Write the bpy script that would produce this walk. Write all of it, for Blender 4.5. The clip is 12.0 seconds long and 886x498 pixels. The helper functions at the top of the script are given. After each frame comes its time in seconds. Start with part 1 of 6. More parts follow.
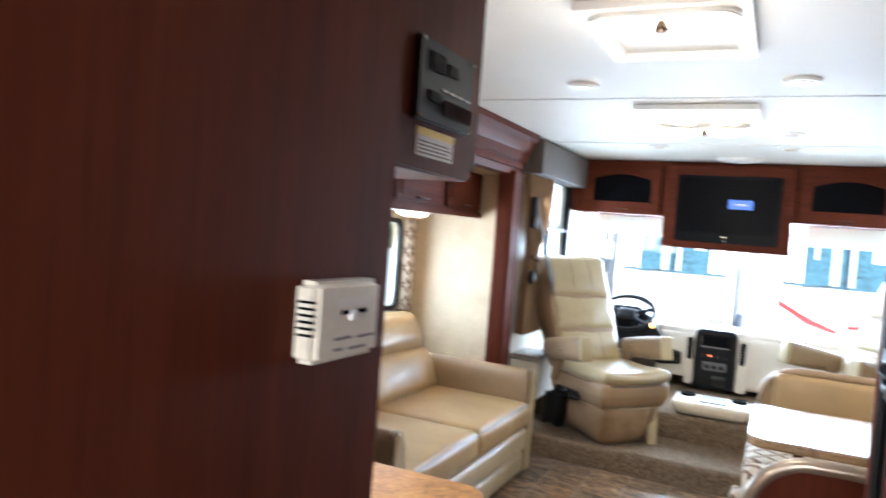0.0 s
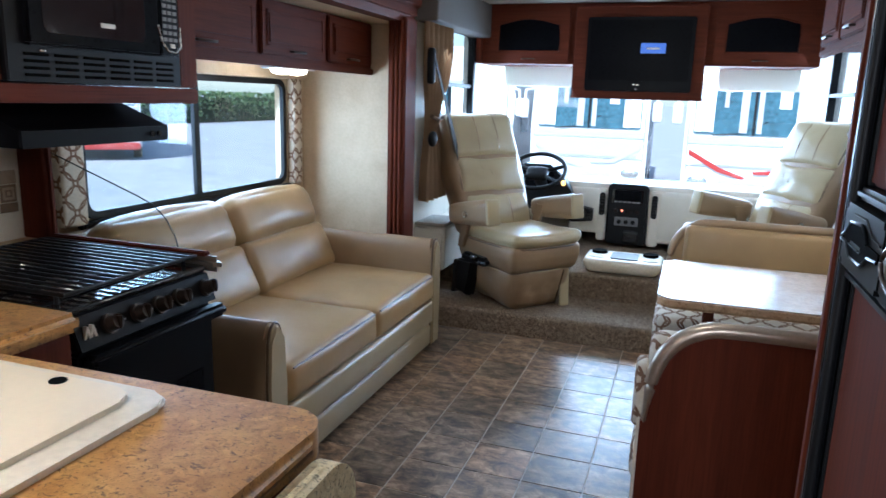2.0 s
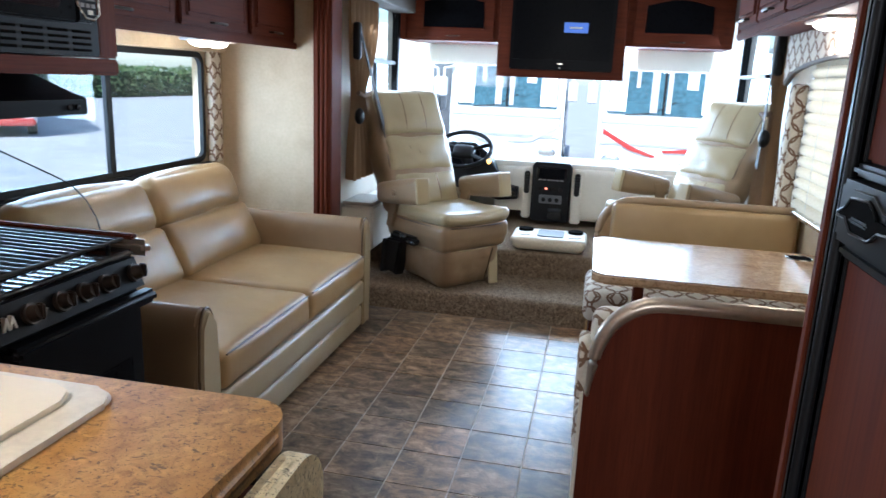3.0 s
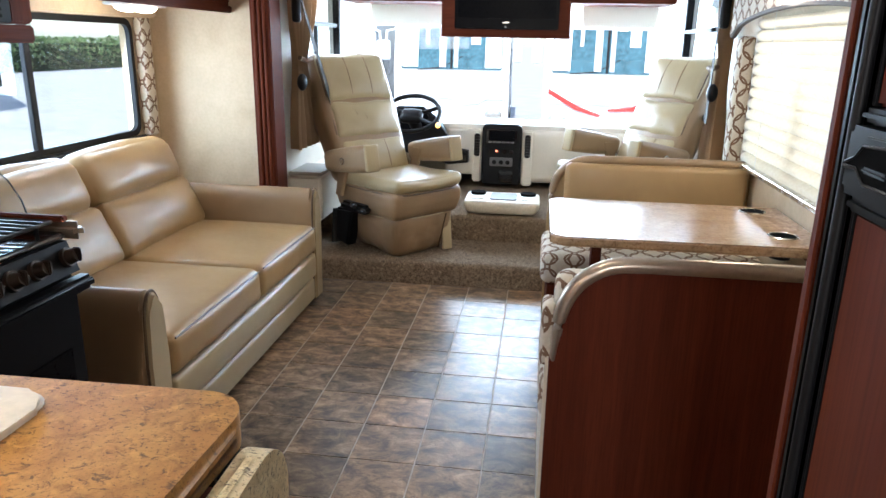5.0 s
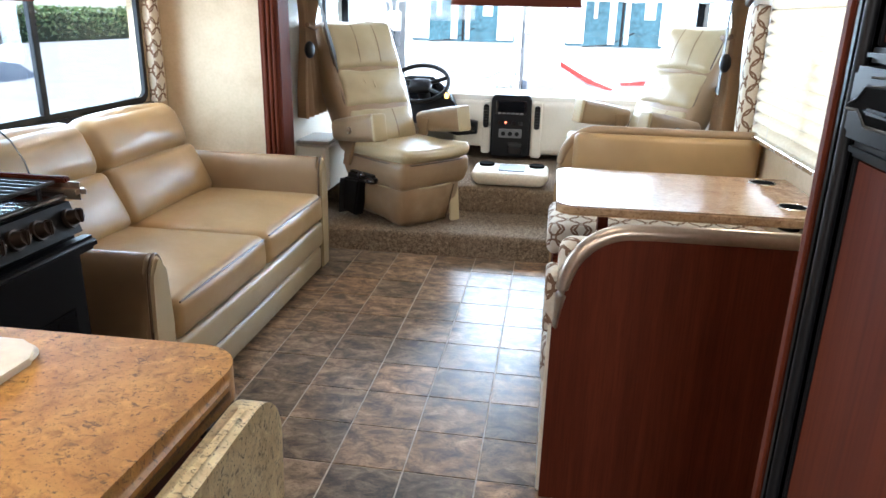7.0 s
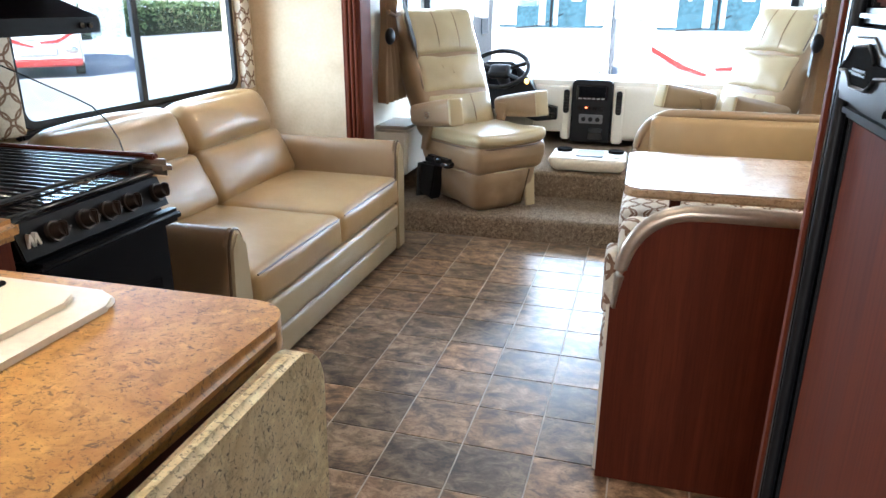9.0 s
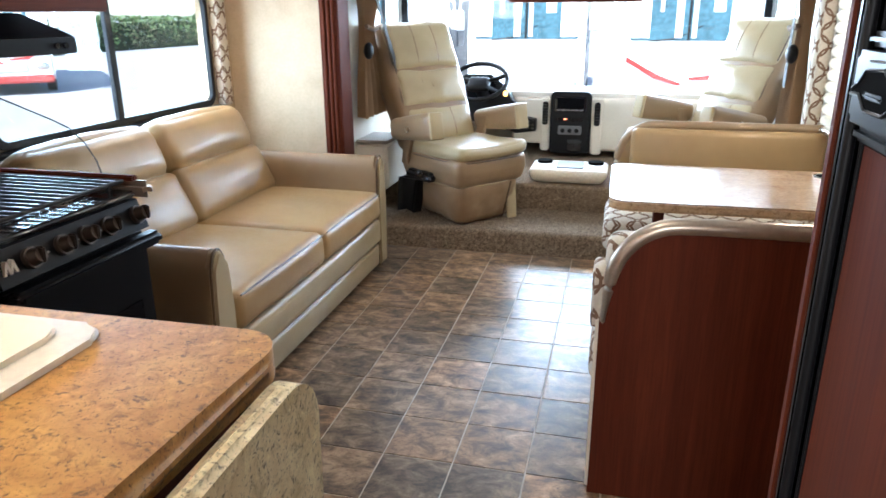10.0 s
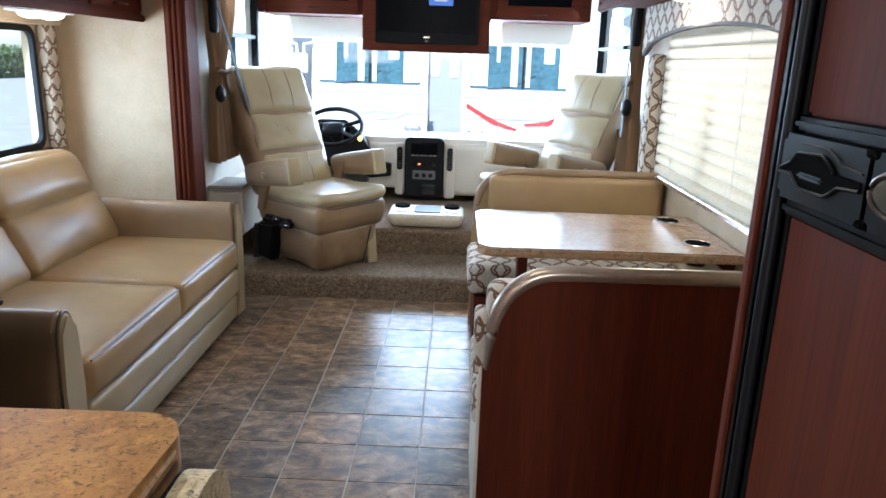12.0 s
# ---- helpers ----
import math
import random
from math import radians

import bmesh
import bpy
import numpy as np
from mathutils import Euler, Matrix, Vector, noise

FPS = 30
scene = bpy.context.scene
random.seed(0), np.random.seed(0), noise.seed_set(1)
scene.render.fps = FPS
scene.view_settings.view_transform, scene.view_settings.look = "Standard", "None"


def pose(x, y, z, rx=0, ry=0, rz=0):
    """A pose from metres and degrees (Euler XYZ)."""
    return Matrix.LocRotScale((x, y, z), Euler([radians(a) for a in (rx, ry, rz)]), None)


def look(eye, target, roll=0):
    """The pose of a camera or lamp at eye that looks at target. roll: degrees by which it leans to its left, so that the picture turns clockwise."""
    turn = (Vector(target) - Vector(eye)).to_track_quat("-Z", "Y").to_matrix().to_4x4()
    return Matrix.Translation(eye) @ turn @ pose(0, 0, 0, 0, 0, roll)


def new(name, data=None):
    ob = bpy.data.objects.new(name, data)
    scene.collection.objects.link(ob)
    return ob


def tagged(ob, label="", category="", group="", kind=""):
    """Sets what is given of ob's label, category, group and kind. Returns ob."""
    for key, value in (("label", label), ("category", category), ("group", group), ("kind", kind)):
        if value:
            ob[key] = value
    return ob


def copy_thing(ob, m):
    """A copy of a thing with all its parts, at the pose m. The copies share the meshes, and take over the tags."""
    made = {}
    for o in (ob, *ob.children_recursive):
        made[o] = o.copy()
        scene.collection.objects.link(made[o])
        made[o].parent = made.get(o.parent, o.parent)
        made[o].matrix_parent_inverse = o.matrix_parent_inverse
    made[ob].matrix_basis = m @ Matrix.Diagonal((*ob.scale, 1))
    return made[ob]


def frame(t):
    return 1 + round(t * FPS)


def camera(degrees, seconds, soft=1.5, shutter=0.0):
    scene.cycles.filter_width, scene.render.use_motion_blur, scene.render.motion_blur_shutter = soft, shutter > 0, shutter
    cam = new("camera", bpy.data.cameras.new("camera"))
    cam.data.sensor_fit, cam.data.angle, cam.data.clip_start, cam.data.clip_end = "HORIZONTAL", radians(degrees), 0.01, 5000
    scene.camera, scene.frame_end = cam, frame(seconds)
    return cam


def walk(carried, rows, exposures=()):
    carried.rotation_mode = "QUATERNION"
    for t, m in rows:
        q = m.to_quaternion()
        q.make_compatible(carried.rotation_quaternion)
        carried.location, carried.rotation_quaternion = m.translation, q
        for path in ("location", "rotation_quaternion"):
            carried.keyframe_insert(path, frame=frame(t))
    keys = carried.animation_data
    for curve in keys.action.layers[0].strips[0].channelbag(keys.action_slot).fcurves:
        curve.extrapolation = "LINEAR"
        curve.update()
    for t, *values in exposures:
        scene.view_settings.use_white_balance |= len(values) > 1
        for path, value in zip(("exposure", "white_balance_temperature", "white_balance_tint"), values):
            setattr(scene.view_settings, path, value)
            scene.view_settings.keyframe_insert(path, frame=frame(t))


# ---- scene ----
cam = camera(64.7, 12.0, shutter=0.5)
PATH = [
    (0, (0.722, -2.114, 1.468), (-0.146, -0.313, 1.407), 4.4),
    (0.5, (0.704, -1.959, 1.458), (0.06, -0.072, 1.309), 4.5),
    (1, (0.715, -1.811, 1.436), (0.065, 0.061, 1.164), 3.4),
    (1.5, (0.723, -1.716, 1.429), (0.04, 0.127, 1.058), 2.3),
    (2, (0.718, -1.691, 1.429), (0.085, 0.158, 1.006), 1.7),
    (2.5, (0.665, -1.675, 1.421), (0.151, 0.205, 0.972), 2.1),
    (3, (0.636, -1.679, 1.421), (0.235, 0.223, 0.947), 2.5),
    (3.5, (0.615, -1.672, 1.413), (0.299, 0.24, 0.919), 2.3),
    (5.5, (0.596, -1.585, 1.402), (0.344, 0.311, 0.818), 1.0),
    (6, (0.587, -1.573, 1.388), (0.339, 0.318, 0.786), 1.0),
    (6.5, (0.593, -1.581, 1.382), (0.347, 0.304, 0.76), 1.3),
    (8.5, (0.714, -1.651, 1.367), (0.238, 0.178, 0.712), 0.6),
    (9, (0.705, -1.643, 1.366), (0.19, 0.171, 0.701), 0.2),
    (9.5, (0.699, -1.634, 1.369), (0.181, 0.182, 0.713), -0.3),
    (10, (0.676, -1.624, 1.377), (0.216, 0.216, 0.741), -0.3),
    (10.5, (0.626, -1.598, 1.385), (0.287, 0.277, 0.775), 0.9),
    (11, (0.594, -1.6, 1.395), (0.374, 0.304, 0.824), 1.4),
    (11.5, (0.575, -1.611, 1.4), (0.469, 0.312, 0.86), 1.8),
    (12, (0.569, -1.611, 1.4), (0.54, 0.32, 0.88), 1.9),
]
EXPOSURES = [
    (0.0, 1.66, 5700, 9), (0.5, 1.06, 5050, 7), (1.0, 0.92, 5000, 7), (1.5, 0.84, 5000, 7), (2.5, 0.92, 5200, 8), (3.5, 1.00, 5500, 9),
    (5.5, 1.32, 5850, 10), (6.5, 1.40, 5850, 10), (8.5, 1.54, 5700, 9), (9.5, 1.60, 5700, 9), (10.5, 1.47, 5650, 9), (11.5, 1.24, 5500, 9), (12.0, 1.06, 5450, 9),
]
walk(cam, [(t, look(e, g, r)) for t, e, g, r in PATH], EXPOSURES)

# ---- light ----
SUN_AZ, SUN_EL = 181.0, 50.0          # degrees: heading from +y towards +x, height
world = bpy.data.worlds.new("world")
scene.world = world
world.use_nodes = True
_n, _l = world.node_tree.nodes, world.node_tree.links
_sky = _n.new("ShaderNodeTexSky")
_sky.sky_type, _sky.sun_disc = "NISHITA", False
_sky.sun_elevation, _sky.sun_rotation = radians(SUN_EL), radians(SUN_AZ)
_bg = _n["Background"]
_bg.inputs["Strength"].default_value = 0.15
_l.new(_sky.outputs[0], _bg.inputs["Color"])
_sun = bpy.data.lights.new("sun", "SUN")
_sun.energy, _sun.angle, _sun.color = 5.0, radians(0.6), (1.0, 0.95, 0.87)
sun = new("sun", _sun)
_d = Vector((math.sin(radians(SUN_AZ)) * math.cos(radians(SUN_EL)), math.cos(radians(SUN_AZ)) * math.cos(radians(SUN_EL)), math.sin(radians(SUN_EL))))
sun.matrix_world = look(_d * 60, (0, 0, 0))


def area(name, at, target, w, h, watts, colour):
    li = bpy.data.lights.new(name, "AREA")
    li.shape, li.size, li.size_y, li.energy, li.color = "RECTANGLE", w, h, watts, colour
    ob = new(name, li)
    ob.matrix_world = look(at, target)
    return ob


def bulb(name, at, watts, radius=0.05, colour=(1.0, 0.87, 0.69)):
    li = bpy.data.lights.new(name, "POINT")
    li.energy, li.shadow_soft_size, li.color = watts, radius, colour
    ob = new(name, li)
    ob.location = at
    return ob


# added fill from behind the camera; no rear window is known there
area("rear_window_daylight", (0.62, -3.33, 1.38), (0.62, 0.0, 1.0), 0.5, 0.75, 11.0, (1.0, 0.93, 0.84))
# daylight that comes in by the windscreen
area("windscreen_daylight", (0.3, 4.62, 1.32), (0.3, 0.0, 0.75), 2.4, 0.95, 78, (0.74, 0.88, 1.0))
# daylight that comes in by the window behind the sofa
area("sofa_window_daylight", (-1.80, 1.38, 1.19), (0.4, 1.3, 0.6), 1.5, 0.55, 16, (0.74, 0.88, 1.0))

# daylight that comes in by the dinette window, behind its blind, and by the two cab windows
area("dinette_window_daylight", (1.652, 1.39, 1.23), (0.0, 1.39, 1.0), 1.26, 0.68, 1.5, (1.0, 0.95, 0.86))
area("driver_window_daylight", (-0.985, 3.23, 1.44), (0.3, 3.0, 0.6), 0.8, 0.8, 9, (0.80, 0.91, 1.0))
area("passenger_window_daylight", (1.695, 3.44, 1.44), (0.4, 3.0, 0.6), 0.9, 0.8, 4, (0.80, 0.91, 1.0))

# ---- helpers for shapes ----
ORIGIN = {}


def thing(name, at=(0, 0, 0), label="", category="", group="", kind=""):
    ob = new(name)
    ob.empty_display_size = 0.05
    ob.location = at
    ORIGIN[ob] = Vector(at)
    return tagged(ob, label, category, group, kind)


def link(name, bm, material, angle=38):
    bmesh.ops.recalc_face_normals(bm, faces=bm.faces)
    me = bpy.data.meshes.new(name)
    bm.to_mesh(me)
    bm.free()
    me.materials.append(material)
    for p in me.polygons:
        p.use_smooth = True
    me.set_sharp_from_angle(angle=radians(angle))
    return new(name, me)


def part(name, bm, material, parent, label="", angle=38):
    o = ORIGIN[parent]
    bmesh.ops.translate(bm, verts=bm.verts, vec=-o)
    ob = link(name, bm, material, angle)
    ob.parent = parent
    ORIGIN[ob] = o
    return tagged(ob, label)


def solid(name, bm, material, label="", category="", kind="", group="", at=(0, 0, 0), angle=38):
    """A top-level thing or piece of the setting that is one mesh, with its origin at its base."""
    bmesh.ops.translate(bm, verts=bm.verts, vec=-Vector(at))
    ob = link(name, bm, material, angle)
    ob.location = at
    ORIGIN[ob] = Vector(at)
    return tagged(ob, label, category, group, kind)


def box(x0, x1, y0, y1, z0, z1, bev=0.0, seg=2, bm=None):
    bm = bm or bmesh.new()
    m = Matrix.Translation(((x0 + x1) / 2, (y0 + y1) / 2, (z0 + z1) / 2)) @ Matrix.Diagonal((x1 - x0, y1 - y0, z1 - z0, 1))
    r = bmesh.ops.create_cube(bm, size=1, matrix=m)
    if bev:
        es = {e for v in r["verts"] for e in v.link_edges}
        bmesh.ops.bevel(bm, geom=list(es), offset=bev, segments=seg, affect="EDGES", clamp_overlap=True)
    return bm


def cyl(p, q, r, seg=20, r2=None, bm=None):
    bm = bm or bmesh.new()
    p, q = Vector(p), Vector(q)
    d = q - p
    m = Matrix.Translation((p + q) / 2) @ d.to_track_quat("Z", "Y").to_matrix().to_4x4()
    bmesh.ops.create_cone(bm, cap_ends=True, segments=seg, radius1=r, radius2=r if r2 is None else r2, depth=d.length, matrix=m)
    return bm


def dome(c, rx, ry, rz, bm=None, u=20, v=12):
    bm = bm or bmesh.new()
    bmesh.ops.create_uvsphere(bm, u_segments=u, v_segments=v, radius=1, matrix=Matrix.Translation(c) @ Matrix.Diagonal((rx, ry, rz, 1)))
    return bm


def slab(outline, axis, a, b, bev=0.0, seg=2, bm=None):
    """A flat outline of 2D points, pushed from a to b along axis ('x': points are y, z; 'y': x, z; 'z': x, y)."""
    bm = bm or bmesh.new()
    put = {"x": lambda u, v, w: (w, u, v), "y": lambda u, v, w: (u, w, v), "z": lambda u, v, w: (u, v, w)}[axis]
    lo = [bm.verts.new(put(u, v, a)) for u, v in outline]
    hi = [bm.verts.new(put(u, v, b)) for u, v in outline]
    n = len(outline)
    caps = [bm.faces.new(lo), bm.faces.new(hi)]
    for i in range(n):
        bm.faces.new((lo[i], lo[(i + 1) % n], hi[(i + 1) % n], hi[i]))
    if bev:
        es = {e for f in caps for e in f.edges}
        bmesh.ops.bevel(bm, geom=list(es), offset=bev, segments=seg, affect="EDGES", clamp_overlap=True)
    return bm


def arc(cx, cy, r, a0, a1, n=8, ry=None):
    return [(cx + r * math.cos(radians(a0 + (a1 - a0) * i / n)), cy + (ry or r) * math.sin(radians(a0 + (a1 - a0) * i / n))) for i in range(n + 1)]


def rounded(x0, x1, y0, y1, r, n=6):
    return arc(x1 - r, y1 - r, r, 0, 90, n) + arc(x0 + r, y1 - r, r, 90, 180, n) + arc(x0 + r, y0 + r, r, 180, 270, n) + arc(x1 - r, y0 + r, r, 270, 360, n)


def tube(points, r, seg=8, bm=None, closed=False):
    bm = bm or bmesh.new()
    pts = [Vector(p) for p in points]
    rings = []
    n = len(pts)
    for i, p in enumerate(pts):
        if closed:
            d = pts[(i + 1) % n] - pts[i - 1]
        else:
            d = pts[min(i + 1, n - 1)] - pts[max(i - 1, 0)]
        q = d.to_track_quat("Z", "Y")
        rings.append([bm.verts.new(p + q @ Vector((r * math.cos(2 * math.pi * k / seg), r * math.sin(2 * math.pi * k / seg), 0))) for k in range(seg)])
    for i in range(n if closed else n - 1):
        a, b = rings[i], rings[(i + 1) % n]
        s = 0
        if closed and i == n - 1:
            s = min(range(seg), key=lambda k: (a[0].co - b[k].co).length)
        for k in range(seg):
            bm.faces.new((a[k], a[(k + 1) % seg], b[(k + 1 + s) % seg], b[(k + s) % seg]))
    if not closed:
        bm.faces.new(rings[0][::-1])
        bm.faces.new(rings[-1])
    return bm


def cushion(c, size, r=0.04, puff=(0, 0, 0), n=6, wrinkle=0.0, seed=0, turn=None, shape=None, bm=None):
    """A soft block: rounded edges, faces that swell by puff, small creases; turn: a matrix about its centre; shape: moves a point."""
    bm = bm or bmesh.new()
    c, h = Vector(c), Vector(size) / 2
    r = min(r, *h)

    def marks(hh):
        inner = hh - r
        left = [-hh, -hh + 0.08 * r, -hh + 0.3 * r, -hh + 0.62 * r]
        return left + [-inner + 2 * inner * i / n for i in range(n + 1)] + [-v for v in left[::-1]]

    made = {}

    def vert(p):
        key = (round(p[0], 5), round(p[1], 5), round(p[2], 5))
        if key not in made:
            q = Vector(p)
            inner = Vector([max(-(h[i] - r), min(h[i] - r, q[i])) for i in range(3)])
            d = q - inner
            if d.length > 1e-9:
                big = max(abs(d[0]), abs(d[1]), abs(d[2]))
                q = inner + d.normalized() * big
            u = [max(-1.0, min(1.0, p[i] / h[i])) for i in range(3)]
            for i in range(3):
                if puff[i]:
                    j, k = (i + 1) % 3, (i + 2) % 3
                    q[i] += puff[i] * u[i] * (1 - u[j] ** 2) * (1 - u[k] ** 2)
            if wrinkle:
                nz = noise.noise(Vector((p[0] * 9 + seed, p[1] * 9, p[2] * 9))) + 0.6 * noise.noise(Vector((p[0] * 24 + seed, p[1] * 24, p[2] * 24)))
                q += q.normalized() * nz * wrinkle
            if shape:
                q = shape(q)
            if turn:
                q = turn @ q
            made[key] = bm.verts.new(c + q)
        return made[key]

    M = [marks(h[i]) for i in range(3)]
    for i in range(3):
        j, k = (i + 1) % 3, (i + 2) % 3
        for s in (-1, 1):
            for a in range(len(M[j]) - 1):
                for b in range(len(M[k]) - 1):
                    vs = []
                    for (ja, kb) in ((a, b), (a + 1, b), (a + 1, b + 1), (a, b + 1)):
                        p = [0, 0, 0]
                        p[i], p[j], p[k] = s * h[i], M[j][ja], M[k][kb]
                        vs.append(vert(p))
                    if len(set(vs)) == 4:
                        bm.faces.new(vs)
    return bm


def folds(p, q, drop, waves, depth, pinch=None, n=60, rows=10, normal=(1, 0, 0), bm=None):
    """Hanging cloth between p and q at its top, falling by drop; pinch: (height fraction, width fraction) of a tie-back."""
    bm = bm or bmesh.new()
    p, q, nv = Vector(p), Vector(q), Vector(normal)
    grid = []
    for j in range(rows + 1):
        f = j / rows
        w = 1.0
        if pinch:
            w = 1 - (1 - pinch[1]) * math.exp(-((f - pinch[0]) / 0.22) ** 2)
        row = []
        for i in range(n + 1):
            u = i / n
            c0 = pinch[2] if pinch else 0.5
            s = c0 + (u - c0) * w
            off = depth * (0.55 + 0.45 * f) * math.sin(u * waves * 2 * math.pi + 0.8 * math.sin(u * 7 + f * 2)) * (0.6 + 0.4 * w)
            row.append(bm.verts.new(p.lerp(q, s) + nv * off + Vector((0, 0, -drop * f))))
        grid.append(row)
    for j in range(rows):
        for i in range(n):
            bm.faces.new((grid[j][i], grid[j][i + 1], grid[j + 1][i + 1], grid[j + 1][i]))
    bmesh.ops.solidify(bm, geom=bm.faces[:], thickness=0.004)
    return bm


# ---- materials ----
class Mat:
    """A material with short ways to add nodes."""

    def __init__(self, name, rough=0.5, metal=0.0, base=(0.5, 0.5, 0.5), coat=0.0, spec=0.5):
        self.m = bpy.data.materials.new(name)
        self.m.use_nodes = True
        self.t = self.m.node_tree
        self.b = self.t.nodes["Principled BSDF"]
        self.b.inputs["Roughness"].default_value = rough
        self.b.inputs["Metallic"].default_value = metal
        self.b.inputs["Base Color"].default_value = (*base, 1)
        self.b.inputs["Coat Weight"].default_value = coat
        self.b.inputs["Specular IOR Level"].default_value = spec
        self.xyz = self.n("ShaderNodeTexCoord").outputs["Object"]

    def n(self, kind, operation="", feature="", data_type="", blend_type=""):
        node = self.t.nodes.new(kind)
        if operation:
            node.operation = operation
        if feature:
            node.feature = feature
        if data_type:
            node.data_type = data_type
        if blend_type:
            node.blend_type = blend_type
        return node

    def to(self, a, b):
        self.t.links.new(a, b)

    def scaled(self, s, source=None):
        m = self.n("ShaderNodeMapping")
        m.inputs["Scale"].default_value = s if isinstance(s, tuple) else (s, s, s)
        self.to(source or self.xyz, m.inputs["Vector"])
        return m.outputs[0]

    def noise(self, s, detail=4, rough=0.55, distort=0.0, source=None):
        t = self.n("ShaderNodeTexNoise")
        t.inputs["Scale"].default_value = 1
        t.inputs["Detail"].default_value = detail
        t.inputs["Roughness"].default_value = rough
        t.inputs["Distortion"].default_value = distort
        self.to(self.scaled(s, source), t.inputs["Vector"])
        return t.outputs[0]

    def ramp(self, fac, stops):
        r = self.n("ShaderNodeValToRGB")
        e = r.color_ramp.elements
        while len(e) < len(stops):
            e.new(0.5)
        for i, (p, c) in enumerate(stops):
            e[i].position, e[i].color = p, (*c, 1) if len(c) == 3 else c
        self.to(fac, r.inputs[0])
        return r.outputs[0]

    def mix(self, fac, a, b, mode="MIX"):
        m = self.n("ShaderNodeMix", data_type="RGBA", blend_type=mode)
        for sock, v in ((m.inputs[0], fac), (m.inputs[6], a), (m.inputs[7], b)):
            if isinstance(v, (int, float)):
                sock.default_value = v
            elif isinstance(v, tuple):
                sock.default_value = (*v, 1)
            else:
                self.to(v, sock)
        return m.outputs[2]

    def math(self, op, a, b=0.0):
        m = self.n("ShaderNodeMath", operation=op)
        for sock, v in ((m.inputs[0], a), (m.inputs[1], b)):
            if isinstance(v, (int, float)):
                sock.default_value = v
            else:
                self.to(v, sock)
        return m.outputs[0]

    def colour(self, c):
        self.to(c, self.b.inputs["Base Color"])
        return self

    def rough(self, fac, lo, hi):
        m = self.n("ShaderNodeMapRange")
        m.inputs[3].default_value, m.inputs[4].default_value = lo, hi
        self.to(fac, m.inputs[0])
        self.to(m.outputs[0], self.b.inputs["Roughness"])
        return self

    def bump(self, h, strength, dist=0.002):
        b = self.n("ShaderNodeBump")
        b.inputs["Strength"].default_value, b.inputs["Distance"].default_value = strength, dist
        self.to(h, b.inputs["Height"])
        self.to(b.outputs[0], self.b.inputs["Normal"])
        return self


def wood(name, dark, mid, light, along="z", gloss=0.60):
    k = Mat(name, gloss, spec=0.12)
    s = {"z": (1.0, 1.0, 0.03), "y": (1.0, 0.03, 1.0), "x": (0.03, 1.0, 1.0)}[along]
    g = k.noise(tuple(v * 30 for v in s), 5, 0.55, 0.5)
    f = k.noise(tuple(v * 210 for v in s), 4, 0.6)
    c = k.ramp(g, [(0.25, dark), (0.5, mid), (0.77, light)])
    big = k.noise((2.2, 2.2, 1.4), 2)
    c = k.mix(0.45, c, k.ramp(big, [(0.3, (0.68, 0.62, 0.60)), (0.7, (1.0, 1.0, 1.0))]), "MULTIPLY")
    pores = k.ramp(f, [(0.36, (0.62, 0.56, 0.55)), (0.56, (1, 1, 1))])
    c = k.mix(0.55, c, pores, "MULTIPLY")
    k.colour(c).rough(g, gloss - 0.05, gloss + 0.10).bump(f, 0.08, 0.0005)
    return k.m


CHERRY = wood("cherry_wood_upright", (0.082, 0.0168, 0.0072), (0.108, 0.0230, 0.0096), (0.136, 0.032, 0.0132))
CHERRY_Y = wood("cherry_wood_lengthwise", (0.082, 0.0168, 0.0072), (0.108, 0.0230, 0.0096), (0.136, 0.032, 0.0132), "y")
CHERRY_X = wood("cherry_wood_across", (0.082, 0.0168, 0.0072), (0.108, 0.0235, 0.0096), (0.136, 0.032, 0.0132), "x")


def leather(name, base, dark, gloss=0.36):
    k = Mat(name, gloss, coat=0.06)
    big = k.noise(3.2, 3)
    c = k.mix(k.ramp(big, [(0.35, (0, 0, 0)), (0.75, (1, 1, 1))]), base, dark)
    v = k.n("ShaderNodeTexVoronoi", feature="DISTANCE_TO_EDGE")
    v.inputs["Scale"].default_value = 1
    k.to(k.scaled(310), v.inputs["Vector"])
    pebble = k.math("ADD", k.math("MULTIPLY", v.outputs[0], 1.2), k.math("MULTIPLY", k.noise(14, 4), 1.6))
    k.colour(c).rough(k.noise(40, 3), gloss - 0.07, gloss + 0.12).bump(pebble, 0.22, 0.0016)
    return k.m


LEATHER = leather("tan_leather", (0.390, 0.256, 0.117), (0.290, 0.184, 0.080))
LEATHER_PALE = leather("cream_leather", (0.45, 0.365, 0.215), (0.385, 0.305, 0.172), 0.29)
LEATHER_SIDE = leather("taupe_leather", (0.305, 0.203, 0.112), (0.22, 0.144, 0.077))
LEATHER_BOARD = leather("pale_taupe_leather", (0.40, 0.315, 0.185), (0.33, 0.255, 0.145), 0.33)
PIPING = leather("brown_piping", (0.11, 0.07, 0.04), (0.08, 0.05, 0.03))


def plain(name, base, rough=0.5, metal=0.0, grain=60, amount=0.12, bump=0.05, coat=0.0):
    k = Mat(name, rough, metal, base, coat)
    g = k.noise(grain, 4)
    lo = tuple(v * (1 - amount) for v in base)
    hi = tuple(min(1, v * (1 + amount)) for v in base)
    big = k.noise(2.3, 3)
    f = k.math("ADD", k.math("MULTIPLY", g, 0.5), k.math("MULTIPLY", big, 0.5))
    k.colour(k.ramp(f, [(0.35, lo), (0.65, hi)])).rough(g, max(0.02, rough - 0.06), min(1, rough + 0.08))
    if bump:
        k.bump(g, bump, 0.001)
    return k.m


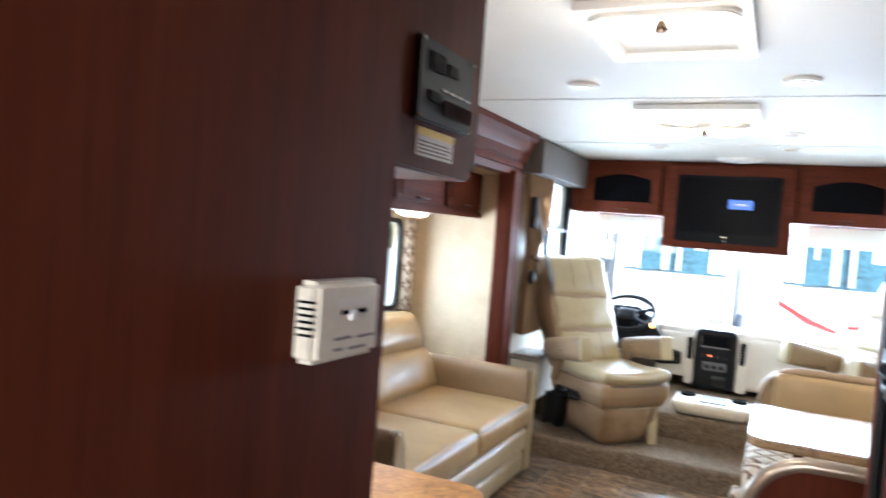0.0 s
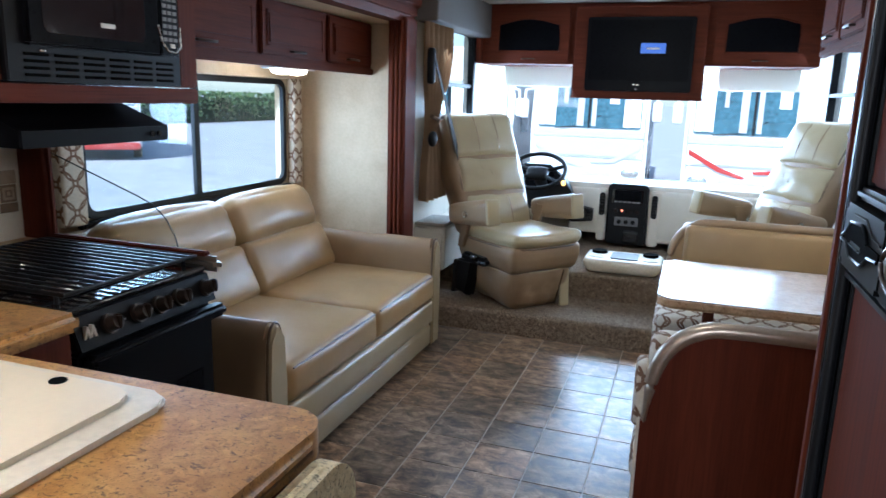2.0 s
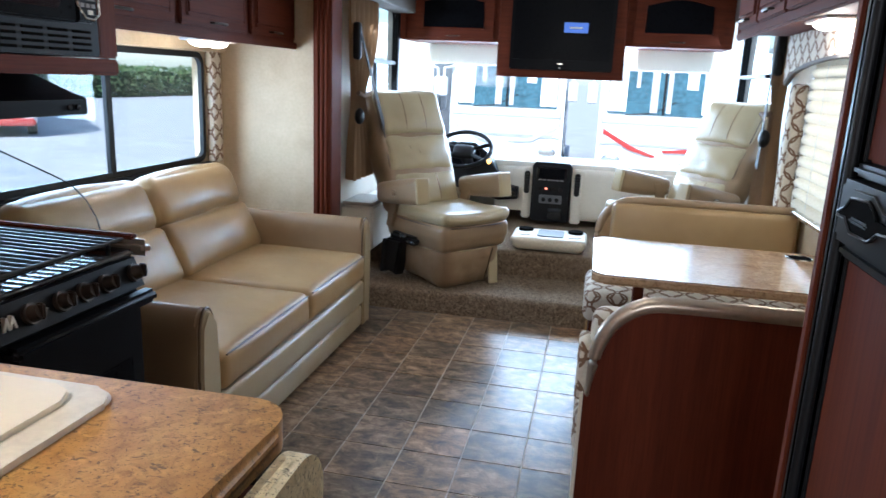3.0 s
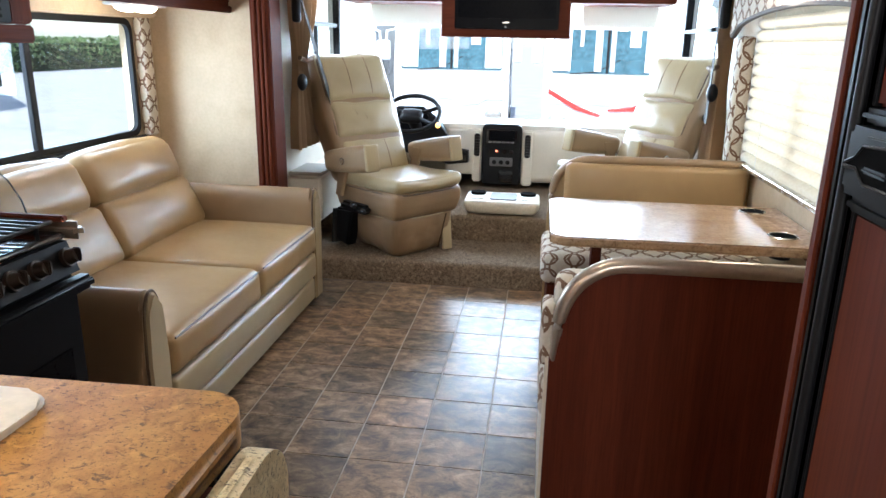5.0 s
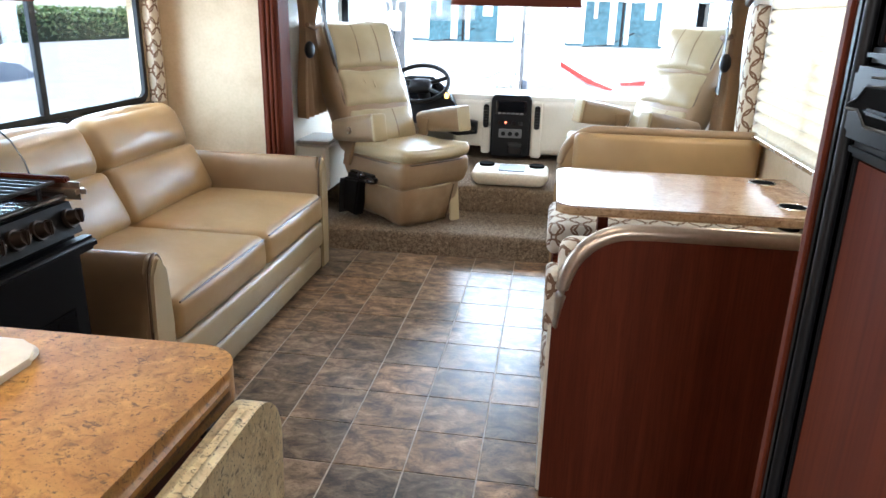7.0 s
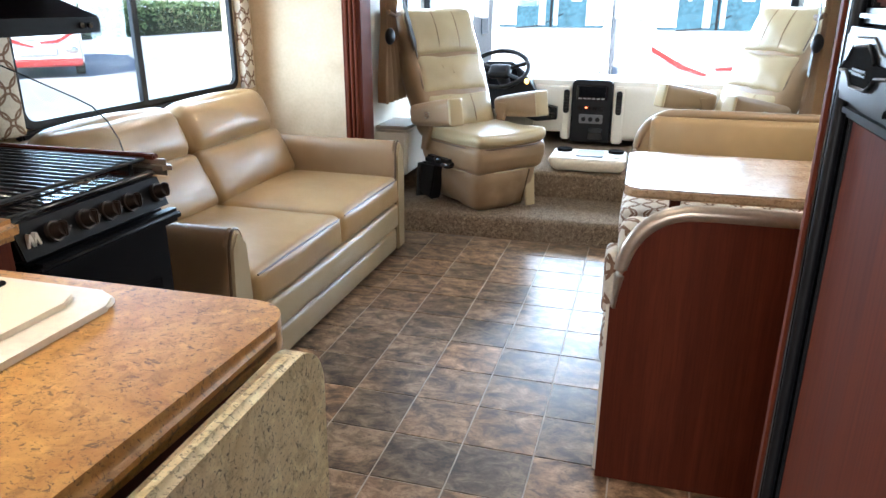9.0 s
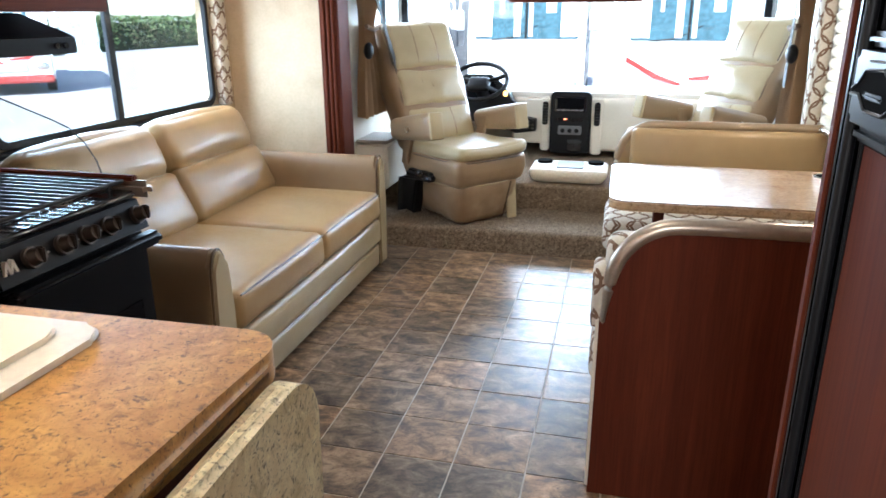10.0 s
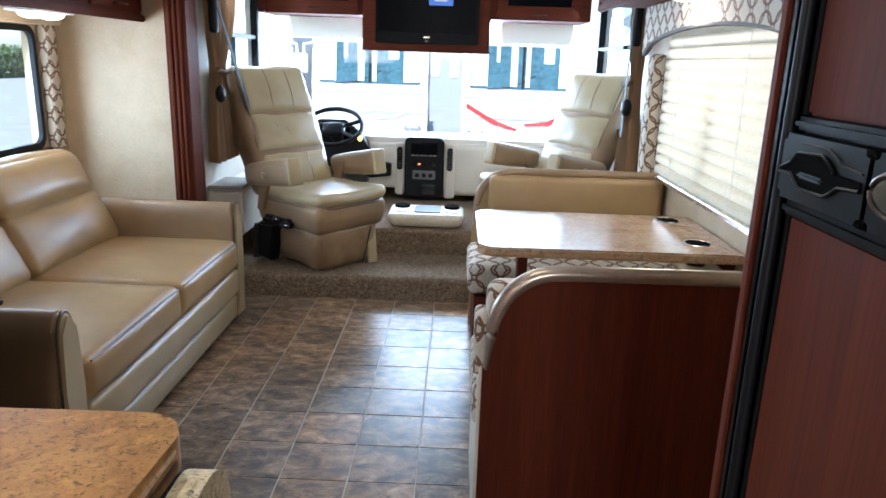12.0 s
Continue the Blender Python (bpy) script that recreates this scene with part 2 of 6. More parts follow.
BLACK = plain("black_plastic", (0.007, 0.007, 0.008), 0.46, grain=200, bump=0.12)
BLACK.node_tree.nodes["Principled BSDF"].inputs["Specular IOR Level"].default_value = 0.18
BLACK_GLOSS = plain("black_enamel", (0.010, 0.010, 0.012), 0.09, grain=30, bump=0.0, coat=0.5)
SCREEN = plain("dark_screen_glass", (0.004, 0.004, 0.005), 0.28, bump=0.0)
SCREEN.node_tree.nodes["Principled BSDF"].inputs["Specular IOR Level"].default_value = 0.03
GREY_VALANCE = plain("grey_brown_padded_cloth", (0.10, 0.085, 0.075), 0.75, grain=150, bump=0.3)
IVORY = plain("ivory_plastic", (0.72, 0.67, 0.56), 0.42, grain=90, bump=0.06)
DASH = plain("pale_dash_plastic", (0.70, 0.66, 0.57), 0.5, grain=220, bump=0.15)
CEILING = plain("white_padded_ceiling_vinyl", (0.72, 0.71, 0.68), 0.62, grain=120, amount=0.03, bump=0.2)
WHITE = plain("white_plastic", (0.80, 0.79, 0.76), 0.4, grain=60, amount=0.04, bump=0.03)
CHROME = plain("brushed_nickel", (0.62, 0.58, 0.52), 0.25, 1.0, bump=0.03)
BRONZE = plain("dark_bronze_pull", (0.09, 0.065, 0.05), 0.35, 1.0, bump=0.05)
RAIL = plain("satin_champagne_rail", (0.46, 0.38, 0.30), 0.30, 0.75, grain=80, bump=0.04)
RUBBER = plain("black_rubber", (0.02, 0.02, 0.02), 0.7, bump=0.15)
CURTAIN = plain("tan_curtain_cloth", (0.36, 0.235, 0.135), 0.85, grain=240, bump=0.4)
SHEER = plain("brown_tie_cloth", (0.16, 0.10, 0.06), 0.85, grain=240, bump=0.4)
SINKCOVER = plain("cream_solid_surface", (0.80, 0.70, 0.53), 0.35, grain=80, amount=0.03, bump=0.02)
PORCELAIN = plain("pale_biscuit_plastic", (0.74, 0.68, 0.56), 0.35, bump=0.02)
YELLOW = plain("yellow_label", (0.75, 0.55, 0.06), 0.5, bump=0.0)
PAPER = plain("white_label", (0.75, 0.72, 0.66), 0.6, amount=0.05, bump=0.0)
INK = plain("grey_print", (0.22, 0.20, 0.19), 0.6, bump=0.0)
STEEL_DARK = plain("dark_burner_steel", (0.16, 0.10, 0.07), 0.4, 0.9, bump=0.1)
HOLE = plain("dark_recess", (0.004, 0.004, 0.004), 0.9, bump=0.0)
HOLE.node_tree.nodes["Principled BSDF"].inputs["Specular IOR Level"].default_value = 0.02


def wallpaper():
    k = Mat("mottled_cream_wallboard", 0.55)
    a = k.noise(5.5, 5, 0.6, 0.4)
    b = k.noise(60, 4)
    c = k.ramp(a, [(0.3, (0.54, 0.41, 0.255)), (0.7, (0.64, 0.51, 0.34))])
    k.colour(k.mix(0.25, c, k.ramp(b, [(0.35, (0.75, 0.72, 0.68)), (0.6, (1, 1, 1))]), "MULTIPLY")).bump(b, 0.08, 0.0008)
    return k.m


WALL = wallpaper()


def granite(name, pale, mid, dark, gloss=0.34):
    """Speckled laminate that looks like stone."""
    k = Mat(name, gloss)
    a = k.noise(7, 6, 0.70, 1.2)
    b = k.noise(34, 6, 0.72, 0.8)
    d = k.noise((80, 110, 95), 5, 0.66, 0.9)
    c = k.ramp(a, [(0.34, mid), (0.50, tuple((p + m) / 2 for p, m in zip(pale, mid))), (0.64, pale)])
    c = k.mix(k.ramp(b, [(0.50, (0, 0, 0)), (0.66, (0.9, 0.9, 0.9))]), c, tuple(v * 0.72 for v in mid))
    c = k.mix(k.ramp(k.noise(26, 5, 0.7, 0.6), [(0.54, (0, 0, 0)), (0.68, (0.7, 0.7, 0.7))]), c, tuple(min(1.0, v * 1.25) for v in pale))
    c = k.mix(k.ramp(d, [(0.565, (0, 0, 0)), (0.64, (0.85, 0.85, 0.85))]), c, dark)
    e = k.noise((210, 260, 230), 3, 0.6, 0.5)
    c = k.mix(k.ramp(e, [(0.60, (0, 0, 0)), (0.68, (0.8, 0.8, 0.8))]), c, dark)
    k.colour(c).rough(b, gloss - 0.05, gloss + 0.1).bump(d, 0.06, 0.0006)
    return k.m


COUNTER = granite("amber_speckled_laminate", (0.56, 0.315, 0.092), (0.39, 0.185, 0.048), (0.085, 0.045, 0.022))
COUNTER_EDGE = granite("pale_speckled_laminate", (0.84, 0.75, 0.50), (0.64, 0.51, 0.27), (0.050, 0.034, 0.018))
TABLETOP = granite("tan_mottled_tabletop", (0.50, 0.34, 0.20), (0.34, 0.20, 0.105), (0.20, 0.11, 0.055), 0.2)


def vinyl():
    k = Mat("slate_look_vinyl_tile", 0.26)
    info = k.n("ShaderNodeObjectInfo")
    off = k.n("ShaderNodeVectorMath", operation="ADD")
    geo = k.n("ShaderNodeTexCoord").outputs["Object"]
    k.to(geo, off.inputs[0])
    sc = k.n("ShaderNodeVectorMath", operation="SCALE")
    cv = k.n("ShaderNodeCombineXYZ")
    for i, f in enumerate((37.0, 91.0, 13.0)):
        k.to(k.math("MULTIPLY", info.outputs["Random"], f), cv.inputs[i])
    k.to(cv.outputs[0], off.inputs[1])
    src = off.outputs[0]
    a = k.noise((10, 15, 10), 7, 0.72, 0.45, src)
    b = k.noise((45, 80, 40), 5, 0.65, 1.0, src)
    c = k.ramp(a, [(0.33, (0.032, 0.025, 0.020)), (0.43, (0.115, 0.082, 0.056)), (0.52, (0.24, 0.168, 0.108)), (0.65, (0.46, 0.35, 0.24))])
    c = k.mix(k.ramp(b, [(0.56, (0, 0, 0)), (0.7, (0.7, 0.7, 0.7))]), c, (0.035, 0.026, 0.02))
    tint = k.ramp(info.outputs["Random"], [(0.0, (0.60, 0.60, 0.60)), (0.5, (1.0, 0.94, 0.88)), (1.0, (1.3, 1.10, 0.92))])
    c = k.mix(1.0, c, tint, "MULTIPLY")
    k.b.inputs["Specular IOR Level"].default_value = 0.34
    k.colour(c).rough(b, 0.24, 0.40).bump(k.math("ADD", a, k.math("MULTIPLY", b, 0.4)), 0.25, 0.0015)
    return k.m


TILE = vinyl()
GROUT = plain("pale_tile_joint", (0.50, 0.43, 0.35), 0.6, grain=140)


def carpet():
    k = Mat("brown_fleck_carpet", 0.95, spec=0.1)
    a = k.noise(210, 3)
    b = k.noise(55, 4, 0.7)
    f = k.math("ADD", k.math("MULTIPLY", a, 0.6), k.math("MULTIPLY", b, 0.4))
    k.colour(k.ramp(f, [(0.36, (0.045, 0.030, 0.019)), (0.5, (0.165, 0.117, 0.076)), (0.66, (0.40, 0.31, 0.215))])).bump(f, 0.9, 0.006)
    return k.m


CARPET = carpet()


def rings():
    """Cloth with interlocking brown rings on cream."""
    k = Mat("ring_pattern_cloth", 0.85)
    masks = []
    for ox, oy in ((0.0, 0.0), (0.5, 0.5)):
        m = k.n("ShaderNodeMapping")
        m.inputs["Scale"].default_value = (8.2, 8.2, 8.2)
        m.inputs["Location"].default_value = (ox, oy, oy)
        k.to(k.xyz, m.inputs["Vector"])
        f = k.n("ShaderNodeVectorMath", operation="FRACTION")
        k.to(m.outputs[0], f.inputs[0])
        s = k.n("ShaderNodeVectorMath", operation="SUBTRACT")
        s.inputs[1].default_value = (0.5, 0.5, 0.5)
        k.to(f.outputs[0], s.inputs[0])
        sep = k.n("ShaderNodeSeparateXYZ")
        k.to(s.outputs[0], sep.inputs[0])
        for u, v in ((0, 2), (1, 2), (0, 1)):
            d = k.math("SQRT", k.math("ADD", k.math("POWER", sep.outputs[u], 2.0), k.math("POWER", sep.outputs[v], 2.0)))
            masks.append(k.math("LESS_THAN", k.math("ABSOLUTE", k.math("SUBTRACT", d, 0.41)), 0.040))
    geo = k.n("ShaderNodeSeparateXYZ")
    k.to(k.n("ShaderNodeNewGeometry").outputs["Normal"], geo.inputs[0])
    facing = k.math("GREATER_THAN", k.math("ABSOLUTE", geo.outputs[0]), 0.6)
    upward = k.math("GREATER_THAN", k.math("ABSOLUTE", geo.outputs[2]), 0.65)
    across = k.math("MAXIMUM", masks[0], masks[3])
    along = k.math("MAXIMUM", masks[1], masks[4])
    flat = k.math("MAXIMUM", masks[2], masks[5])
    pick = k.n("ShaderNodeMix")
    k.to(facing, pick.inputs[0])
    k.to(across, pick.inputs[2])
    k.to(along, pick.inputs[3])
    pick2 = k.n("ShaderNodeMix")
    k.to(upward, pick2.inputs[0])
    k.to(pick.outputs[0], pick2.inputs[2])
    k.to(flat, pick2.inputs[3])
    base = k.ramp(k.noise(90, 3), [(0.3, (0.56, 0.50, 0.41)), (0.7, (0.66, 0.60, 0.50))])
    k.colour(k.mix(pick2.outputs[0], base, (0.17, 0.095, 0.055))).bump(k.noise(300, 2), 0.3, 0.001)
    return k.m


RINGS = rings()


def glass(name, tint, rough=0.0):
    """Thin window glass: mostly clear, with a mirror-like share that grows at a slant."""
    m = bpy.data.materials.new(name)
    m.use_nodes = True
    t = m.node_tree
    t.nodes.clear()
    out, mx = t.nodes.new("ShaderNodeOutputMaterial"), t.nodes.new("ShaderNodeMixShader")
    tr, gl, fr = t.nodes.new("ShaderNodeBsdfTransparent"), t.nodes.new("ShaderNodeBsdfGlossy"), t.nodes.new("ShaderNodeLayerWeight")
    tr.inputs[0].default_value = (*tint, 1)
    gl.inputs["Roughness"].default_value = rough
    pw, sc = t.nodes.new("ShaderNodeMath"), t.nodes.new("ShaderNodeMath")
    pw.operation, sc.operation = "POWER", "MULTIPLY_ADD"
    pw.inputs[1].default_value, sc.inputs[1].default_value, sc.inputs[2].default_value = 4.0, 0.55, 0.025
    t.links.new(fr.outputs["Facing"], pw.inputs[0])
    t.links.new(pw.outputs[0], sc.inputs[0])
    t.links.new(sc.outputs[0], mx.inputs[0])
    t.links.new(tr.outputs[0], mx.inputs[1])
    t.links.new(gl.outputs[0], mx.inputs[2])
    t.links.new(mx.outputs[0], out.inputs[0])
    return m


GLASS = glass("clear_window_glass", (0.93, 0.96, 0.97))
GLASS_TINT = glass("tinted_window_glass", (0.62, 0.70, 0.74))


def glow(name, colour, strength, base=(0.8, 0.75, 0.65)):
    m = bpy.data.materials.new(name)
    m.use_nodes = True
    b = m.node_tree.nodes["Principled BSDF"]
    b.inputs["Base Color"].default_value = (*base, 1)
    b.inputs["Emission Color"].default_value = (*colour, 1)
    b.inputs["Emission Strength"].default_value = strength
    return m


LAMP = glow("lit_lamp_lens", (1.0, 0.84, 0.62), 6.0)
TVLOGO = glow("blue_screen_window", (0.10, 0.20, 0.62), 0.5, (0.02, 0.03, 0.06))
AMBER = glow("amber_indicator", (1.0, 0.45, 0.05), 2.0)
RED = glow("red_indicator", (1.0, 0.12, 0.02), 2.0)


def blind_cloth():
    k = Mat("cream_pleated_blind", 0.9, base=(0.72, 0.62, 0.46))
    t = k.t
    out = t.nodes["Material Output"]
    tl, mx = k.n("ShaderNodeBsdfTranslucent"), k.n("ShaderNodeMixShader")
    c = k.ramp(k.noise((6, 40, 90), 3), [(0.3, (0.78, 0.67, 0.49)), (0.7, (0.86, 0.77, 0.60))])
    k.colour(c)
    k.to(c, tl.inputs[0])
    mx.inputs[0].default_value = 0.62
    k.to(k.b.outputs[0], mx.inputs[1])
    k.to(tl.outputs[0], mx.inputs[2])
    k.to(mx.outputs[0], out.inputs[0])
    return k.m


BLIND = blind_cloth()

# ---- the shell of the motorhome ----
CEIL, LX, RX, SX = 2.14, -0.95, 1.66, -1.69     # ceiling, left wall, right wall, slide-out's outer wall
STEP_Y, TREAD, COCKPIT = 2.37, 0.14, 0.305
SLIDE0, SLIDE1 = -0.78, 2.42                       # slide-out, along y
BACK = -3.4


def wall_with_opening(name, x0, x1, y0, y1, z0, z1, oy0, oy1, oz0, oz1, material, label):
    """A wall along y with one window opening through it."""
    bm = bmesh.new()
    box(x0, x1, y0, oy0, z0, z1, bm=bm)
    box(x0, x1, oy1, y1, z0, z1, bm=bm)
    box(x0, x1, oy0, oy1, z0, oz0, bm=bm)
    box(x0, x1, oy0, oy1, oz1, z1, bm=bm)
    return solid(name, bm, material, label, "wall", "structure")


solid("floor", box(SX - 0.06, RX + 0.06, BACK, STEP_Y + 0.02, -0.08, -0.0025), GROUT, "pale joints of the brown vinyl tile floor", "floor", "structure")
bm = bmesh.new()
box(SX - 0.06, RX + 0.06, BACK, 5.2, CEIL, CEIL + 0.05, bm=bm)
for y in (-1.60, -0.29, 1.22, 2.72):                # panel seams
    box(LX, RX, y - 0.006, y + 0.006, CEIL - 0.004, CEIL + 0.001, bm=bm)
solid("ceiling", bm, CEILING, "white padded ceiling with narrow seams across", "ceiling", "structure")

# left side: the slide-out box, then the cab wall with the driver's window
WY0, WY1, WZ0, WZ1 = 0.60, 2.17, 0.89, 1.49
wall_with_opening("wall_slide_out", SX - 0.05, SX, SLIDE0, SLIDE1 + 0.03, -0.08, CEIL, WY0, WY1, WZ0, WZ1, WALL, "mottled cream wall behind the sofa")
solid("wall_slide_end", box(SX, LX - 0.06, SLIDE1, SLIDE1 + 0.03, 0, CEIL), WALL, "mottled cream end wall beside the sofa", "wall", "structure")
solid("wall_slide_start", box(SX, LX - 0.06, SLIDE0 - 0.03, SLIDE0, 0, CEIL), WALL, "mottled cream end wall beside the kitchen", "wall", "structure")
DY0, DY1, DZ0, DZ1 = 2.78, 3.68, 0.98, 1.90
wall_with_opening("wall_cab_left", LX - 0.05, LX, SLIDE1 + 0.03, 4.55, 0, CEIL, DY0, DY1, DZ0, DZ1, DASH, "pale plastic cab wall round the driver's window")
wall_with_opening("wall_right_cab", RX, RX + 0.05, 2.62, 4.55, 0, CEIL, 2.90, 3.98, 0.98, 1.90, DASH, "pale plastic cab wall round the passenger's window")
wall_with_opening("wall_right", RX, RX + 0.05, BACK, 2.62, -0.08, CEIL, 0.72, 2.06, 0.86, 1.60, WALL, "cream wall with the dinette window")
# unseen rear wall; its opening is made up to go with the fill lamp
bm = bmesh.new()
for x0, x1, z0, z1 in ((-0.1, 0.36, -0.08, CEIL), (0.88, RX + 0.05, -0.08, CEIL), (0.36, 0.88, -0.08, 0.98), (0.36, 0.88, 1.78, CEIL)):
    box(x0, x1, BACK - 0.04, BACK, z0, z1, bm=bm)
solid("wall_back", bm, CHERRY, "dark cherry panel closing the unseen rear, with an added opening for the fill light", "wall", "structure")
solid("wall_left_rear", box(LX - 0.05, LX, BACK, SLIDE0 - 0.03, -0.08, CEIL), WALL, "cream wall at the rear", "wall", "structure")

# nose: pillars, lower front, brow
bm = bmesh.new()
slab([(LX, 4.55), (LX, 4.30), (LX + 0.10, 4.42), (LX + 0.02, 4.55)], "z", 0, CEIL, bm=bm)
solid("wall_pillar_left", bm, DASH, "pale plastic windscreen pillar", "pillar", "structure")
bm = bmesh.new()
slab([(RX, 4.55), (RX, 4.30), (RX - 0.10, 4.42), (RX - 0.02, 4.55)], "z", 0, CEIL, bm=bm)
solid("wall_pillar_right", bm, DASH, "pale plastic windscreen pillar", "pillar", "structure")
solid("wall_nose_lower", box(LX, RX, 4.53, 4.58, -0.3, 0.78), DASH, "pale plastic front below the windscreen", "wall", "structure")
solid("wall_nose_upper", box(LX, RX, 4.50, 4.55, 1.84, CEIL), DASH, "pale plastic brow above the windscreen", "wall", "structure")


def window_unit(name, fixed, x, y0, y1, z0, z1, bars, pane_mat, label, out):
    """Black framed window in a side wall; bars: uprights and rails inside the frame as (y0, y1, z0, z1)."""
    w = thing(name, (x, (y0 + y1) / 2, z0), label, "window", kind="structure")
    f = 0.032
    bm = bmesh.new()
    outer, inner = rounded(y0 - 0.02, y1 + 0.02, z0 - 0.02, z1 + 0.02, 0.07), rounded(y0 + f - 0.02, y1 - f + 0.02, z0 + f - 0.02, z1 - f + 0.02, 0.05)
    vo = [[bm.verts.new((xx, a, b)) for a, b in outer] for xx in (x - 0.012, x + 0.012)]
    vi = [[bm.verts.new((xx, a, b)) for a, b in inner] for xx in (x - 0.012, x + 0.012)]
    n = len(outer)
    for i in range(n):
        j = (i + 1) % n
        bm.faces.new((vo[0][i], vo[0][j], vo[1][j], vo[1][i]))
        bm.faces.new((vi[0][i], vi[1][i], vi[1][j], vi[0][j]))
        for s in (0, 1):
            bm.faces.new((vo[s][i], vi[s][i], vi[s][j], vo[s][j]))
    part("window_frame", bm, BLACK, w)
    for a, b, c, d in bars:
        part("window_bar", box(x - 0.010, x + 0.016, a, b, c, d, 0.003), BLACK, w)
    p = part("pane", box(x + out * 0.006 - 0.002, x + out * 0.006 + 0.002, y0 - 0.01, y1 + 0.01, z0 - 0.01, z1 + 0.01), pane_mat, w)
    p.visible_shadow = False
    return w


window_unit("window_1", False, SX + 0.004, WY0, WY1, WZ0, WZ1, [(1.315, 1.355, WZ0, WZ1)], GLASS, "black framed sliding window behind the sofa", -1)
window_unit("window_2", False, LX + 0.004, DY0, DY1, DZ0, DZ1, [(DY0, DY1, 1.505, 1.535), (3.20, 3.225, DZ0, 1.51)], GLASS, "black framed driver's side window", -1)
window_unit("window_3", False, RX - 0.004, 2.90, 3.98, DZ0, DZ1, [(2.90, 3.98, 1.505, 1.535)], GLASS, "black framed passenger's side window", 1)
window_unit("window_4", False, RX - 0.004, 0.72, 2.06, 0.86, 1.60, [(1.36, 1.40, 0.86, 1.60)], GLASS, "dinette window behind a closed blind", 1)
for win, x0, x1, ya, yb in (("window_2", LX, LX + 0.040, DY1 - 0.01, DY1 + 0.045), ("window_3", RX - 0.040, RX, 3.97, 4.025)):
    w = bpy.data.objects[win]
    part("jamb", box(x0, x1, ya, yb, DZ0 - 0.02, DZ1 + 0.02, 0.006), BLACK, w)
    part("sash_rail", box(x0, x1 - 0.012 if x0 == LX else x1, ya - 0.85, ya - 0.002, 1.508, 1.532, 0.004), BLACK, w)
ws = thing("windscreen", (0.355, 4.5, 0.78), "wide bowed windscreen with a black rubber edge", "windscreen", kind="structure")
bm = bmesh.new()
grid = [[bm.verts.new((LX + 0.06 + (RX - LX - 0.12) * u, 4.50 + 0.16 * (1 - (2 * u - 1) ** 2) + (0 if k else 0.02), z)) for u in [i / 16 for i in range(17)]] for k, z in enumerate((0.78, 1.84))]
for i in range(16):
    bm.faces.new((grid[0][i], grid[0][i + 1], grid[1][i + 1], grid[1][i]))
pane = part("pane", bm, GLASS, ws)
pane.visible_shadow = False
for s, x in ((1, LX + 0.055), (-1, RX - 0.055)):
    part("seal", box(x - 0.018, x + 0.018, 4.47, 4.52, 0.80, 1.84, 0.006), RUBBER, ws)
part("lower_seal", box(LX + 0.05, RX - 0.05, 4.46, 4.53, 0.775, 0.80, 0.006), RUBBER, ws)

# cockpit floor and steps in carpet
def carpet_block(name, x0, x1, y0, y1, z0, z1, label, seed, r=0.03):
    bm = bmesh.new()
    nx, ny = 90, 26
    prof = [(y0, z0), (y0, (z0 + z1) / 2), (y0, z1 - r)] + [(y0 + r - r * math.cos(a), z1 - r + r * math.sin(a)) for a in (0.4, 0.8, 1.2, 1.57)]
    prof += [(y0 + r + (y1 - y0 - r) * i / ny, z1) for i in range(1, ny + 1)]
    rows = []
    for i in range(nx + 1):
        x = x0 + (x1 - x0) * i / nx
        row = []
        for a, b in prof:
            d = 0.006 * noise.noise(Vector((x * 26 + seed, a * 26, b * 26)))
            row.append(bm.verts.new((x, a - (d if b < z1 else 0), b + (d if b > z0 + 0.01 else 0))))
        rows.append(row)
    for i in range(nx):
        for j in range(len(prof) - 1):
            bm.faces.new((rows[i][j], rows[i + 1][j], rows[i + 1][j + 1], rows[i][j + 1]))
    return solid(name, bm, CARPET, label, "carpet", "structure", angle=70)


carpet_block("floor_step", LX, RX, STEP_Y, 2.97, -0.01, TREAD, "brown fleck carpet on the first step up to the cab", 3)
carpet_block("floor_cab", LX, RX, 2.92, 4.53, TREAD - 0.02, COCKPIT, "brown fleck carpet on the cab floor", 11)

# slide-out trim: posts and the moulded header between them
def fluted_post(name, x0, x1, y0, y1, z0, z1, label):
    w = thing(name, ((x0 + x1) / 2, (y0 + y1) / 2, z0), label, "trim", kind="structure")
    part("post", box(x0, x1, y0, y1, z0, z1, 0.006), CHERRY, w)
    d = (x1 - x0) / 5
    for i in range(3):
        part("bead", cyl((x0 + d * (1.3 + i * 1.2), y0 - 0.004, z0 + 0.02), (x0 + d * (1.3 + i * 1.2), y0 - 0.004, z1 - 0.02), 0.011, 10), CHERRY, w)
    return w


fluted_post("trim_post_front", -1.01, -0.895, 2.25, SLIDE1, 0.0, 1.88, "fluted cherry post at the end of the slide-out")
fluted_post("trim_post_rear", -0.98, -0.86, SLIDE0 - 0.02, SLIDE0 + 0.10, 0.0, 1.88, "fluted cherry post beside the kitchen")
hd = thing("trim_header", (-0.92, 0.8, 1.86), "moulded cherry header along the slide-out", "trim", kind="structure")
prof = [(-1.02, 1.86), (-0.93, 1.86), (-0.915, 1.90), (-0.90, 1.905), (-0.90, 1.945), (-0.875, 1.96), (-0.87, 2.01), (-0.85, 2.03), (-0.835, 2.08), (-0.80, 2.10), (-0.80, CEIL - 0.004), (-1.02, CEIL - 0.004)]
part("moulding", slab(prof, "y", -0.80, 2.43), CHERRY_Y, hd)
